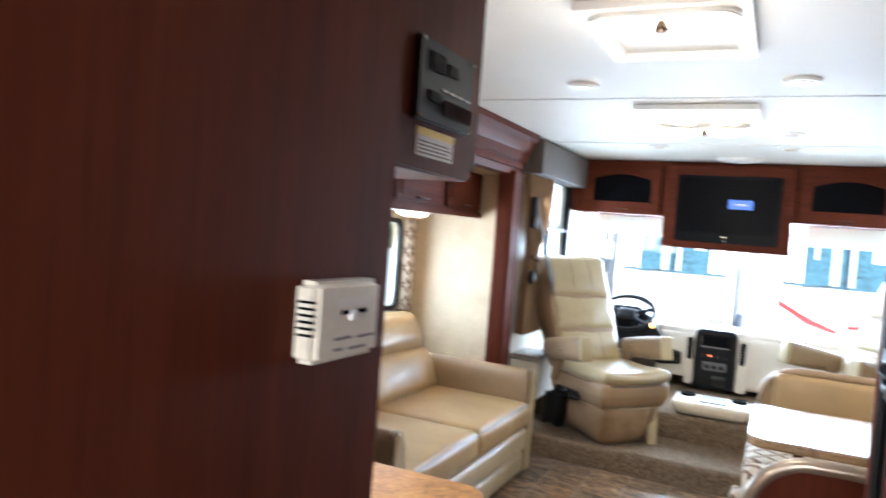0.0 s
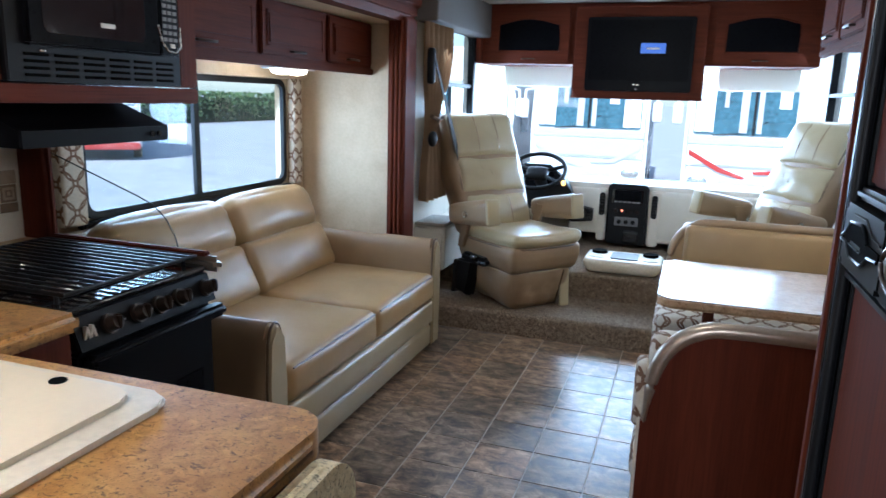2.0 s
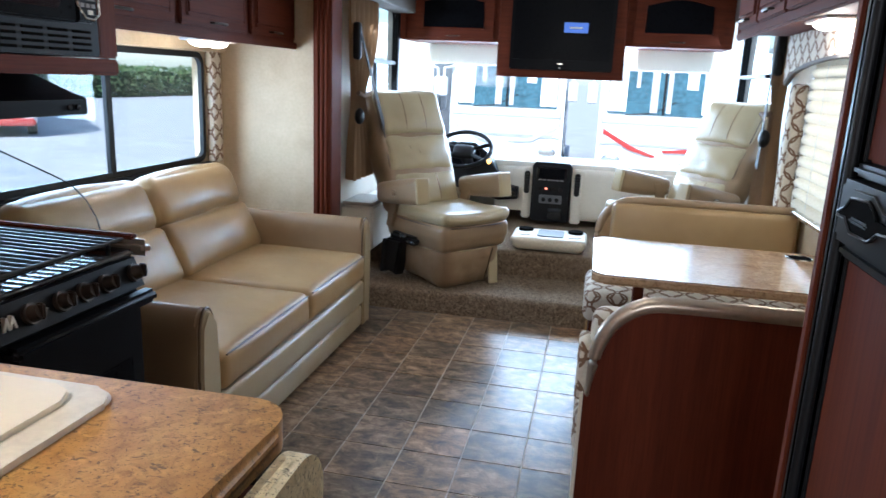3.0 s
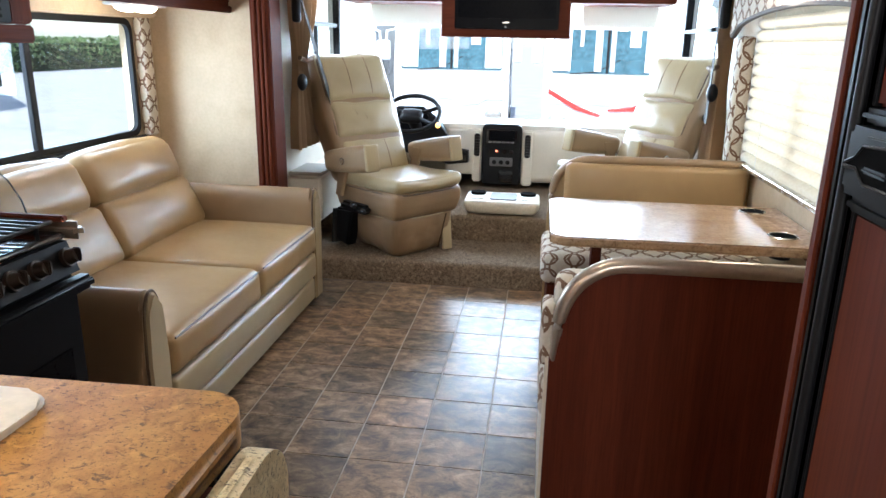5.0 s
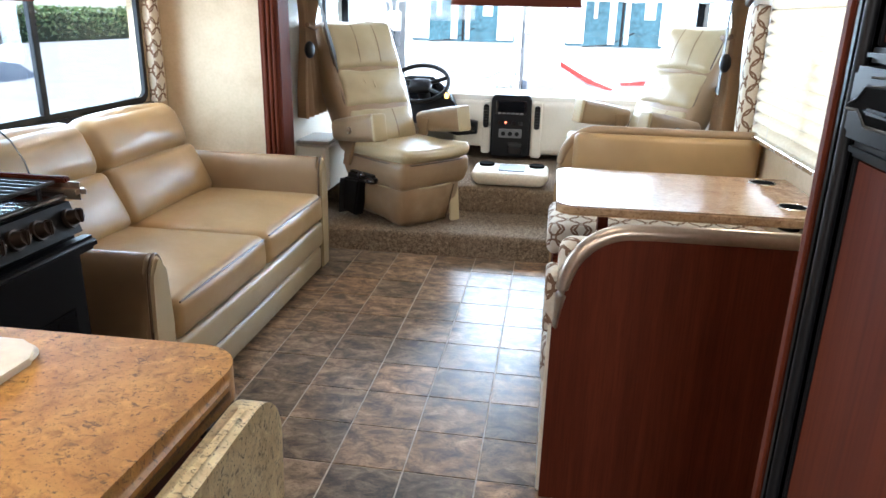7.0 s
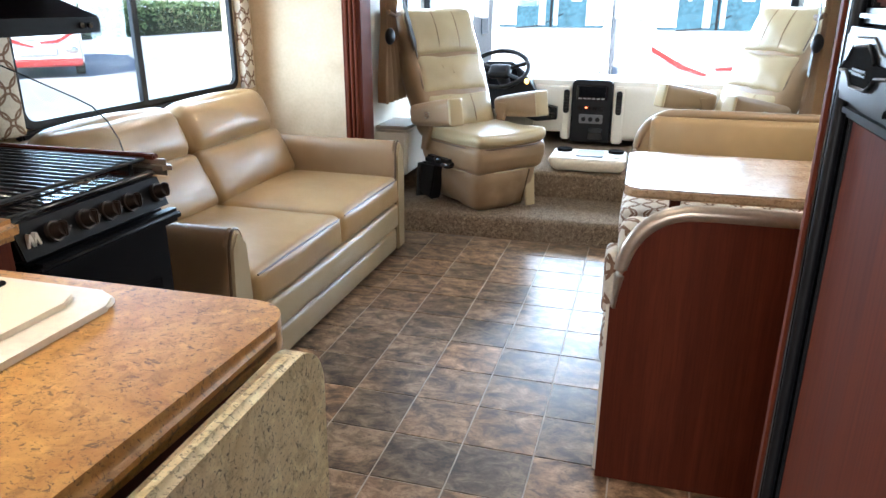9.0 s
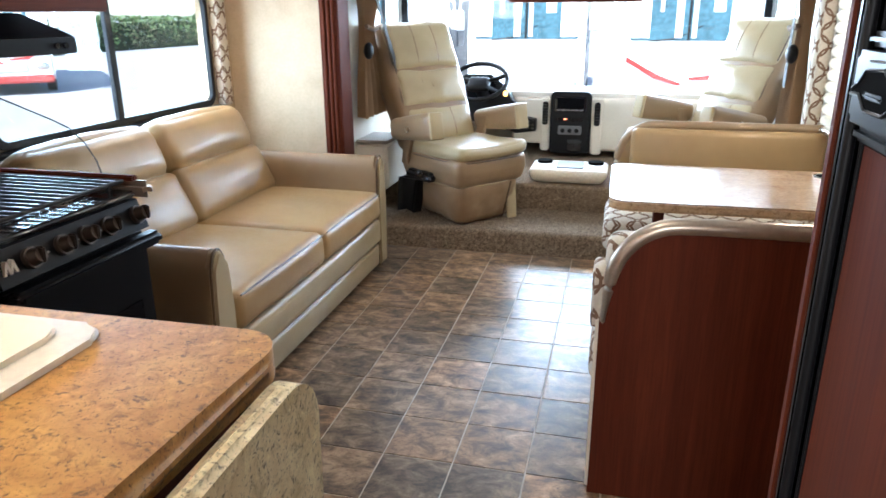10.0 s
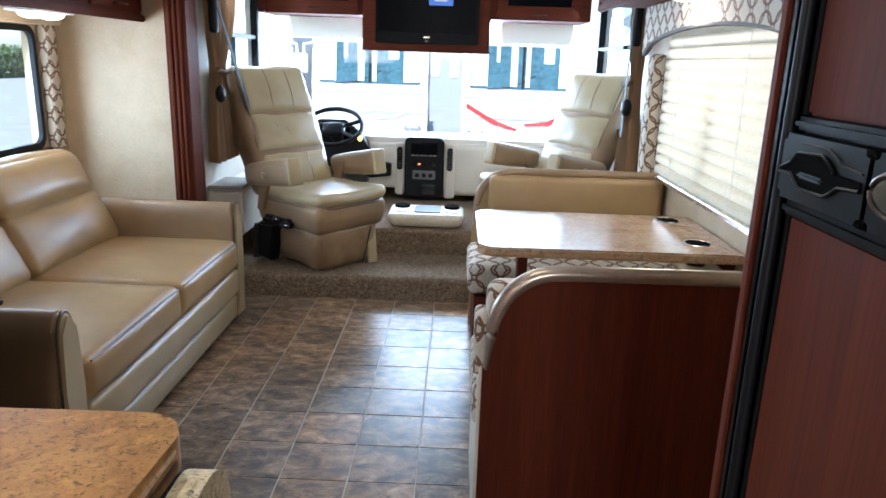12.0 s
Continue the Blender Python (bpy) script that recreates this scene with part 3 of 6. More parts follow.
solid("trim_slide_ceiling", box(SX, -1.02, SLIDE0, SLIDE1, 1.86, 1.875), WALL, "cream ceiling of the slide-out", "ceiling", "structure")

# entry partition beside the camera's start, with the cupboard over the worktop's end
PX = 0.329
solid("wall_partition", box(PX - 0.05, PX, BACK, -1.432, -0.08, CEIL, 0.004), CHERRY, "dark cherry veneer partition", "wall", "structure")
solid("wall_partition_side", box(LX, PX - 0.05, -1.495, -1.450, -0.08, CEIL), CHERRY, "dark cherry veneer partition across the kitchen", "wall", "structure")


# ---- kitchen ----
def pull_bar(parent, p, q, out):
    """A small bowed pull between p and q, standing off along out."""
    p, q, o = Vector(p), Vector(q), Vector(out)
    pts = [p, p + o * 0.6] + [p.lerp(q, i / 6) + o * (0.9 + 0.25 * math.sin(math.pi * i / 6)) for i in range(7)] + [q + o * 0.6, q]
    return part("handle", tube(pts, 0.0055, 8), BRONZE, parent, "dark bronze handle")


def raised_door(parent, x, y0, y1, z0, z1, out=1, name="door", mat=None):
    """Raised-panel cupboard door in a plane of constant x, facing out."""
    mat = mat or CHERRY_Y
    d = part(name, box(min(x, x + out * 0.02), max(x, x + out * 0.02), y0, y1, z0, z1, 0.006), mat, parent)
    g = 0.05
    xo = x + out * 0.02
    for a0, a1, b0, b1 in ((y0 + g, y1 - g, z1 - g, z1 - g + 0.012), (y0 + g, y1 - g, z0 + g - 0.012, z0 + g), (y0 + g - 0.012, y0 + g, z0 + g - 0.012, z1 - g + 0.012), (y1 - g, y1 - g + 0.012, z0 + g - 0.012, z1 - g + 0.012)):
        part("bead", box(min(xo, xo + out * 0.007), max(xo, xo + out * 0.007), a0, a1, b0, b1, 0.003), mat, d)
    bm = box(min(xo - out * 0.004, xo + out * 0.009), max(xo - out * 0.004, xo + out * 0.009), y0 + g + 0.008, y1 - g - 0.008, z0 + g + 0.008, z1 - g - 0.008)
    face = max(bm.faces, key=lambda f: f.calc_center_median().x * out)
    bmesh.ops.inset_region(bm, faces=[face], thickness=0.022, depth=0.0)
    for v in bm.verts:
        if abs(v.co.x - (xo + out * 0.009)) < 1e-4 and len(v.link_edges) == 3 and any(abs(e.other_vert(v).co.x - v.co.x) > 0.005 for e in v.link_edges):
            v.co.x -= out * 0.008
    part("panel", bm, mat, d)
    return d


# worktop with sink, on its cabinet
cab = thing("kitchen_cabinet", (-0.35, -1.1, 0), "cherry kitchen base cabinet under the worktop", "cabinet")
part("body", box(LX + 0.02, 0.190, -1.44, -0.81, 0.0, 0.888, 0.004), CHERRY, cab)
part("toe_board", box(LX + 0.04, 0.16, -0.825, -0.80, 0.0, 0.09, 0.004), BLACK, cab)
for i in range(2):
    y0 = LX + 0.08 + i * 0.52
    part("door", box(y0, y0 + 0.48, -0.81, -0.797, 0.13, 0.83, 0.005), CHERRY, cab)
top = thing("worktop", (-0.35, -1.1, 0.888), "amber speckled laminate worktop with a rounded corner", "worktop")
cx, cy, r = 0.240, -0.794, 0.065
outl = [(LX + 0.01, -1.442), (cx, -1.442)] + arc(cx - r, cy - r, r, 0, 90, 12) + [(LX + 0.01, cy)]
part("slab", slab(outl, "z", 0.898, 0.945, 0.020, 5), COUNTER, top)
part("edge_core", slab([(LX + 0.01, -1.44), (cx - 0.03, -1.44)] + arc(cx - r - 0.03, cy - r - 0.03, r, 0, 90, 8) + [(LX + 0.01, cy - 0.03)], "z", 0.889, 0.8985), COUNTER_EDGE, top, "pale speckled under-edge")

leaf = thing("worktop_leaf", (0.24, -0.98, 0.30), "folded-down speckled laminate worktop extension on black hinges", "worktop leaf")
lo = [(-1.42, 0.36), (-0.822, 0.36)] + arc(-0.822 - 0.075, 0.917 - 0.075, 0.075, 0, 90, 10) + [(-1.42, 0.917)]
part("board", slab(lo, "x", 0.256, 0.292, 0.013, 3), COUNTER_EDGE, leaf)
for y in (-0.87, -1.22):
    h = part("hinge", box(0.196, 0.256, y - 0.035, y + 0.035, 0.872, 0.886, 0.004), BLACK, leaf, "dark steel hinge")
    part("pin", cyl((0.226, y - 0.038, 0.884), (0.226, y + 0.038, 0.884), 0.0055, 10), BRONZE, h)
part("bracket", box(0.191, 0.255, -1.36, -1.30, 0.60, 0.86, 0.004), BLACK, leaf)

sink = thing("sink", (-0.30, -1.06, 0.945), "cream sink with its matching flush cover in place", "sink")
part("rim", slab(rounded(-0.62, -0.010, -1.37, -0.846, 0.045), "z", 0.943, 0.955, 0.005), PORCELAIN, sink)
bm = slab(rounded(-0.605, -0.058, -1.355, -0.872, 0.045), "z", 0.9545, 0.964, 0.004)
cover = part("cover", bm, SINKCOVER, sink, "cream solid cover board")
bm = bmesh.new()
bmesh.ops.create_cone(bm, cap_ends=True, segments=24, radius1=0.014, radius2=0.014, depth=0.002, matrix=Matrix.Translation((-0.205, -0.893, 0.9652)))
part("finger_hole", bm, HOLE, cover, "dark finger hole")

# second worktop strip beside the range
strip = thing("range_side_cabinet", (-1.12, -0.67, 0), "narrow cherry cabinet beside the range with a speckled top", "cabinet")
part("body", box(SX + 0.02, -0.545, SLIDE0, -0.555, 0, 0.897, 0.004), CHERRY, strip)
part("top", box(SX + 0.02, -0.505, SLIDE0, -0.552, 0.899, 0.945, 0.016, 3), COUNTER, strip, "amber speckled laminate top")

# range
RANGE = plain("black_baked_enamel", (0.003, 0.003, 0.004), 0.36, grain=120, bump=0.03)
RANGE.node_tree.nodes["Principled BSDF"].inputs["Specular IOR Level"].default_value = 0.09
rg = thing("cooking_range", (-0.85, -0.26, 0), "black gas range with five knobs and a wire grate", "range")
RY0, RY1, RXF = -0.530, -0.035, -0.600
part("body", box(-1.20, RXF, RY0, RY1, 0.02, 0.910, 0.006), RANGE, rg)
part("cooktop", box(-1.22, RXF + 0.022, RY0 - 0.004, RY1 + 0.004, 0.911, 0.930, 0.008, 3), BLACK_GLOSS, rg, "glossy black cooktop")
bm = slab([(RXF - 0.02, 0.909), (RXF + 0.024, 0.909), (RXF + 0.052, 0.832), (RXF - 0.02, 0.832)], "y", RY0, RY1, 0.004)
kp = part("control_panel", bm, RANGE, rg)
KNOB = plain("worn_bronze_black_knob", (0.030, 0.020, 0.015), 0.32, 0.4, grain=90, bump=0.03)
nrm = Vector((0.94, 0, 0.34)).normalized()
for i, y in enumerate((-0.428, -0.333, -0.256, -0.178, -0.066)):
    k0 = Vector((RXF + 0.038, y, 0.871))
    kb = part("knob", cyl(k0, k0 + nrm * 0.010, 0.025, 22, bm=cyl(k0 + nrm * 0.009, k0 + nrm * 0.034, 0.020, 22, 0.016)), KNOB, rg, "bronze-black knob")
    part("grip", box(k0.x + 0.020, k0.x + 0.042, y - 0.0045, y + 0.0045, k0.z - 0.006, k0.z + 0.030, 0.003), KNOB, kb)
    if i < 4:
        part("dash_mark", box(RXF + 0.036, RXF + 0.0415, y + 0.034, y + 0.052, 0.868, 0.871), INK, kp)
for i in range(2):
    yy = -0.510 + i * 0.017
    part("emblem", slab([(yy, 0.856), (yy + 0.007, 0.856), (yy + 0.011, 0.872), (yy + 0.016, 0.856), (yy + 0.023, 0.856), (yy + 0.013, 0.886), (yy + 0.009, 0.886)], "x", RXF + 0.034, RXF + 0.0455), PAPER, kp)
door = part("oven_door", box(RXF, RXF + 0.040, RY0 + 0.005, RY1 - 0.005, 0.20, 0.822, 0.008), RANGE, rg)
part("oven_window", box(RXF + 0.039, RXF + 0.044, RY0 + 0.06, RY1 - 0.06, 0.27, 0.64, 0.003), SCREEN, door)
part("oven_handle", box(RXF + 0.036, RXF + 0.086, RY0 + 0.010, RY1 + 0.012, 0.785, 0.822, 0.013, 3), RANGE, door)
part("drawer", box(RXF, RXF + 0.036, RY0 + 0.005, RY1 - 0.005, 0.03, 0.185, 0.008), RANGE, rg)
GRATE = plain("black_enamelled_grate", (0.006, 0.006, 0.007), 0.30, grain=90, bump=0.05)
grate = part("grate", tube([(-1.17, RY0 + 0.02, 0.958), (RXF - 0.005, RY0 + 0.02, 0.958), (RXF - 0.005, RY1 - 0.015, 0.958), (-1.17, RY1 - 0.015, 0.958)], 0.0055, 8, closed=True), GRATE, rg, "black wire grate")
for i in range(14):
    y = RY0 + 0.045 + i * (RY1 - RY0 - 0.085) / 13
    part("wire", tube([(-1.17, y, 0.960), (-0.90, y, 0.961), (RXF - 0.005, y, 0.960)], 0.0042, 6), GRATE, grate)
for x in (-1.05, -0.88, -0.72):
    part("cross_wire", tube([(x, RY0 + 0.02, 0.953), (x, RY1 - 0.015, 0.953)], 0.0040, 6), GRATE, grate)
for x in (-1.14, -0.64):
    for y in (RY0 + 0.03, RY1 - 0.025):
        part("foot", cyl((x, y, 0.929), (x, y, 0.957), 0.006, 8), GRATE, grate)
for x, y in ((-0.73, -0.15), (-0.75, -0.39), (-1.04, -0.27)):
    b = part("burner", cyl((x, y, 0.930), (x, y, 0.943), 0.050, 24, 0.042), CHROME, rg, "bright burner ring")
    part("cap", cyl((x, y, 0.942), (x, y, 0.951), 0.034, 24, 0.030), STEEL_DARK, b)
part("end_rim", box(-1.18, RXF + 0.01, RY1 + 0.012, RY1 + 0.034, 0.950, 0.966, 0.004), CHERRY_X, rg, "reddish wooden rim")
part("end_guard", box(-1.22, RXF + 0.055, RY1 + 0.008, RY1 + 0.046, 0.905, 0.952, 0.017, 4), RAIL, rg, "satin pale end strip")
gl = [(-1.20, 0.955), (-1.20, 1.225), (-0.85, 1.105), (-0.80, 1.085), (-0.755, 1.045), (-0.725, 0.995), (-0.715, 0.955)]
shield = part("splash_guard", slab(gl, "y", RY1 + 0.044, RY1 + 0.048), glass("guard_glass", (0.96, 0.98, 0.985)), rg, "clear glass splash guard")
part("glass_edge", tube([(x, RY1 + 0.046, z) for x, z in gl[1:]], 0.0022, 6), plain("dark_glass_edge", (0.05, 0.06, 0.06), 0.2), rg, "dark polished glass edge")
shield.visible_shadow = False

# hood and microwave in its cabinet above the range
hood = thing("range_hood", (-1.1, -0.30, 1.25), "black sloping range hood", "range hood")
part("canopy", slab([(-1.296, 1.386), (-0.85, 1.386), (-0.72, 1.338), (-0.690, 1.328), (-0.690, 1.288), (-1.296, 1.288)], "y", -0.512, -0.032, 0.004), RANGE, hood)
for y in (-0.105, -0.075):
    part("button", cyl((-0.692, y, 1.308), (-0.683, y, 1.308), 0.007, 12), BLACK_GLOSS, hood)
mc = thing("microwave_cabinet", (-1.2, -0.27, 1.37), "cherry wall cabinet that holds the microwave", "cabinet")
MX = -0.716
part("bottom_rail", box(-1.66, MX, -0.66, 0.14, 1.389, 1.433, 0.005), CHERRY_Y, mc)
part("side_near", box(-1.66, MX, -0.66, -0.518, 1.435, 1.858, 0.004), CHERRY, mc)
part("side_far", box(-1.66, MX, 0.058, 0.14, 1.435, 1.858, 0.006), CHERRY, mc)
part("top_rail", box(-1.66, MX, -0.516, 0.056, 1.745, 1.858, 0.004), CHERRY_Y, mc)
part("back", box(-1.67, -1.20, -0.516, 0.056, 1.435, 1.743), CHERRY, mc)
mw = thing("microwave", (-0.95, -0.27, 1.433), "black built-in microwave with a vent grille below", "microwave")
part("trim_kit", box(-1.18, MX + 0.008, -0.512, 0.053, 1.437, 1.740, 0.003), BLACK, mw)
part("door", box(MX + 0.009, MX + 0.030, -0.470, -0.050, 1.518, 1.722, 0.006), SCREEN, mw, "black glass door")
part("door_window", slab(rounded(-0.430, -0.110, 1.548, 1.700, 0.02), "x", MX + 0.030, MX + 0.0315), BLACK_GLOSS, mw, "glossy black oven window")
part("badge", box(MX + 0.030, MX + 0.033, -0.262, -0.215, 1.574, 1.585, 0.001), PAPER, mw)
part("door_bow", tube([(MX + 0.034, -0.062, 1.60), (MX + 0.040, -0.056, 1.555), (MX + 0.042, -0.035, 1.532), (MX + 0.042, -0.005, 1.530), (MX + 0.040, 0.018, 1.545), (MX + 0.034, 0.024, 1.60)], 0.0030, 8), CHROME, mw, "thin bright door bow")
part("latch_dot", dome((MX + 0.012, -0.420, 1.508), 0.004, 0.010, 0.004), CHROME, mw, "small bright latch")
kp = part("keypad", box(MX + 0.009, MX + 0.028, -0.045, 0.028, 1.522, 1.722, 0.004), RANGE, mw)
for r_ in range(8):
    for c_ in range(3):
        part("key", box(MX + 0.028, MX + 0.030, -0.037 + c_ * 0.020, -0.023 + c_ * 0.020, 1.560 + r_ * 0.018, 1.570 + r_ * 0.018), INK, kp)
part("start_key", box(MX + 0.028, MX + 0.030, -0.010, 0.008, 1.543, 1.554), PAPER, kp, "pale start key")
for i in range(6):
    y = -0.470 + i * 0.084
    for j in range(4):
        part("vent_slot", box(MX + 0.0082, MX + 0.0125, y, y + 0.066, 1.449 + j * 0.0155, 1.456 + j * 0.0155, 0.001), HOLE, mw)

# posts under the cabinet's ends, tiled splash wall between them, worktop behind the range
pst = thing("trim_post_range", (-0.755, -0.615, 0.90), "fluted cherry post between worktop and microwave cabinet", "trim", kind="structure")
part("post", box(-0.79, -0.722, -0.645, -0.588, 0.946, 1.387, 0.003), CHERRY, pst)
for y in (-0.633, -0.6165, -0.600):
    part("bead", cyl((-0.721, y, 0.950), (-0.721, y, 1.384), 0.0062, 10), CHERRY, pst)
pst = thing("trim_post_splash", (-1.245, -0.01, 0.90), "cherry end board beside the splash wall", "trim", kind="structure")
part("board", box(-1.296, -1.188, -0.025, 0.012, 0.946, 1.387, 0.003), CHERRY, pst)
part("edge_bead", box(-1.189, -1.180, -0.012, 0.004, 0.946, 1.387, 0.003), CHERRY, pst)
BORDER = plain("taupe_border_tile", (0.20, 0.135, 0.095), 0.4, grain=70, amount=0.25)
BORDER_PALE = plain("pale_taupe_border_tile", (0.36, 0.28, 0.21), 0.4, grain=70, amount=0.2)
SPLASH = plain("white_splash_board", (0.70, 0.65, 0.55), 0.4, grain=50, amount=0.06)
sp = thing("wall_splash", (-1.32, -0.30, 0.90), "white splash wall with a taupe tile border", "wall", kind="structure")
part("board", box(-1.34, -1.301, -0.775, 0.012, 0.86, 1.40), SPLASH, sp)
for i in range(9):
    y1 = -0.030 - i * 0.066
    part("border_tile", box(-1.302, -1.2985, y1 - 0.064, y1 - 0.002, 1.122, 1.165, 0.0008, 1), BORDER if i % 2 else BORDER_PALE, sp)
    part("border_tile", box(-1.302, -1.2985, y1 - 0.064, y1 - 0.002, 1.032, 1.062, 0.0008, 1), BORDER_PALE if i % 2 else BORDER, sp)
    if i % 2 == 0:
        for q, m_ in ((0.028, BORDER), (0.020, BORDER_PALE), (0.012, BORDER), (0.006, BORDER_PALE)):
            part("motif", box(-1.302, -1.2985 + (0.030 - q) * 0.04, y1 - 0.033 - q, y1 - 0.033 + q, 1.092 - q, 1.092 + q), m_, sp)
    else:
        part("border_tile", box(-1.302, -1.2985, y1 - 0.064, y1 - 0.002, 1.066, 1.118, 0.0008, 1), SPLASH, sp)
part("back_top", box(-1.298, -1.224, -0.548, 0.012, 0.90, 0.9445, 0.004), COUNTER, strip, "amber speckled strip behind the range")

# switch plate on the end wall
tilebd = thing("switch_plate", (-1.0, -0.745, 1.10), "beige double switch plate on the kitchen wall", "switch")
part("plate", box(-1.06, -0.99, SLIDE0 + 0.001, SLIDE0 + 0.008, 1.09, 1.21, 0.002), IVORY, tilebd)
part("rocker", box(-1.045, -1.005, SLIDE0 + 0.008, SLIDE0 + 0.014, 1.12, 1.18, 0.002), WHITE, tilebd)

# control cupboard above the worktop's end
cc = thing("control_cupboard", (0.1, -1.29, 1.52), "cherry overhead cupboard with a black monitor panel", "cabinet")
oc = [(-1.482, 1.535), (-1.482, CEIL - 0.006), (-1.182, CEIL - 0.006), (-1.182, 1.56)] + arc(-1.207, 1.56, 0.025, 0, -90, 5)[1:]
part("body", slab(oc, "x", LX + 0.02, 0.2850, 0.006), CHERRY, cc)
mp = part("monitor_panel", box(0.2850, 0.2940, -1.395, -1.231, 1.598, 1.705, 0.003), BLACK, cc, "black systems monitor panel")
for a0, a1, b0, b1 in ((-1.365, -1.325, 1.665, 1.690), (-1.315, -1.285, 1.668, 1.684), (-1.365, -1.33, 1.625, 1.640)):
    part("display", box(0.2940, 0.2960, a0, a1, b0, b1, 0.0008), SCREEN, mp)
for i in range(5):
    part("switch", box(0.2940, 0.3000, -1.325 + i * 0.019, -1.311 + i * 0.019, 1.612, 1.634, 0.002), BLACK_GLOSS, mp)
for i in range(4):
    part("caption", box(0.2940, 0.2948, -1.325 + i * 0.024, -1.310 + i * 0.024, 1.645, 1.648), PAPER, mp)
for a in (-1.389, -1.237):
    for b in (1.603, 1.700):
        part("screw", cyl((0.2930, a, b), (0.2965, a, b), 0.003, 8), CHROME, mp)
lb = part("warning_label", box(0.2850, 0.2862, -1.375, -1.265, 1.555, 1.592), PAPER, cc, "white and yellow warning label")
part("yellow_band", box(0.2862, 0.2868, -1.375, -1.265, 1.582, 1.592), YELLOW, lb)
for j in range(4):
    part("print_line", box(0.2862, 0.2867, -1.369, -1.273 - 0.01 * (j % 2), 1.5585 + j * 0.005, 1.5605 + j * 0.005), INK, lb)

cc.location += Vector((0.006, 0.050, 0.004))
slim_light_later = (-0.32, -1.27, 1.537, 0.34, 0.12)

# thermostat on the partition
th = thing("thermostat", (PX, -1.5590, 1.28), "ivory wall thermostat with a slide lever", "thermostat")
bd = part("body", box(PX + 0.001, PX + 0.028, -1.614, -1.504, 1.292, 1.368, 0.006, 3), IVORY, th)
part("slot", box(PX + 0.0275, PX + 0.0295, -1.5740, -1.5320, 1.336, 1.340, 0.0005), HOLE, th)
part("lever", box(PX + 0.027, PX + 0.032, -1.5620, -1.5500, 1.330, 1.340, 0.001), WHITE, th)
part("scale", box(PX + 0.0275, PX + 0.0285, -1.5790, -1.5270, 1.343, 1.352), PAPER, th)
for i in range(6):
    part("vent", box(PX + 0.008, PX + 0.026, -1.6148, -1.6135, 1.318 + i * 0.006, 1.3205 + i * 0.006), HOLE, th)
for i, (a0, a1, b) in enumerate(((-1.5840, -1.5540, 1.312), (-1.5460, -1.5140, 1.311), (-1.5840, -1.5690, 1.302), (-1.5590, -1.5290, 1.301))):
    part("print_line", box(PX + 0.0275, PX + 0.0283, a0, a1, b, b + 0.003), INK, th)

th.location += Vector((0.0, 0.010, 0.043))

# refrigerator: wood-panel doors in a black frame
fr = thing("refrigerator", (1.25, -1.28, 0.0), "two-door refrigerator with cherry panels and black latches", "refrigerator")
FX, FY0, FY1 = 0.876, -1.64, -0.950
LATCH = plain("satin_black_latch_plastic", (0.006, 0.0065, 0.007), 0.28, grain=6, amount=0.06, bump=0.0)
LATCH.node_tree.nodes["Principled BSDF"].inputs["Specular IOR Level"].default_value = 0.07
part("cabinet_side", box(FX - 0.016, RX - 0.01, FY1 + 0.004, FY1 + 0.020, 0.0, CEIL - 0.008, 0.003), CHERRY, fr, "cherry end panel")
part("frame_rail", box(FX - 0.014, FX + 0.03, FY1 - 0.014, FY1 + 0.002, 0.10, 1.95, 0.005), LATCH, fr, "satin black frame rail")
part("frame_bead", cyl((FX - 0.010, FY1 - 0.020, 0.10), (FX - 0.010, FY1 - 0.020, 1.95), 0.0055, 12), BLACK, fr)
part("body", box(FX + 0.032, RX - 0.01, FY0, FY1 + 0.002, 0.02, 1.95, 0.004), BLACK, fr)
for nm, z0, z1 in (("upper_door", 1.364, 1.93), ("lower_door", 0.12, 1.276)):
    d = part(nm, box(FX - 0.002, FX + 0.030, FY0 + 0.02, FY1 - 0.032, z0, z1, 0.003), CHERRY, fr, "cherry veneer door panel")
    part("door_edge", box(FX - 0.012, FX + 0.020, FY0 + 0.02, FY1 - 0.030, z0 - 0.0125 if z0 > 1 else z1 + 0.001, z0 - 0.001 if z0 > 1 else z1 + 0.0135, 0.004), LATCH, d, "satin black door trim")
    part("door_seal", box(FX - 0.004, FX + 0.020, FY1 - 0.0315, FY1 - 0.027, z0, z1, 0.001), BLACK, d)
band = part("latch_band", box(FX - 0.004, FX + 0.03, FY0 + 0.02, FY1 - 0.026, 1.291, 1.350, 0.004), BLACK, fr, "glossy black latch band")
lt = part("latch", slab(rounded(-1.114, -0.981, 1.293, 1.349, 0.006), "x", FX - 0.017, FX - 0.002, 0.004, 3), LATCH, fr, "satin black latch plate")
hol = [(-0.983, 1.3185), (-1.000, 1.3245), (-1.012, 1.3345), (-1.052, 1.3375), (-1.064, 1.3325), (-1.074, 1.3255), (-1.110, 1.3250), (-1.110, 1.3185), (-1.081, 1.3160), (-1.072, 1.3100), (-1.062, 1.3060), (-1.022, 1.3055), (-1.004, 1.3160), (-0.983, 1.3150)]
part("grip_hollow", slab(hol, "x", FX - 0.0185, FX - 0.0150), HOLE, lt, "dark finger hollow")
part("lower_lip", tube([(FX - 0.0185, a, b) for a, b in hol[7:]], 0.0016, 6), LATCH, lt)
part("upper_lip", tube([(FX - 0.0185, a, b) for a, b in hol[:6]], 0.0014, 6), LATCH, lt)
part("tongue", box(FX - 0.021, FX - 0.016, -1.058, -1.018, 1.3145, 1.3195, 0.002), BLACK, lt)
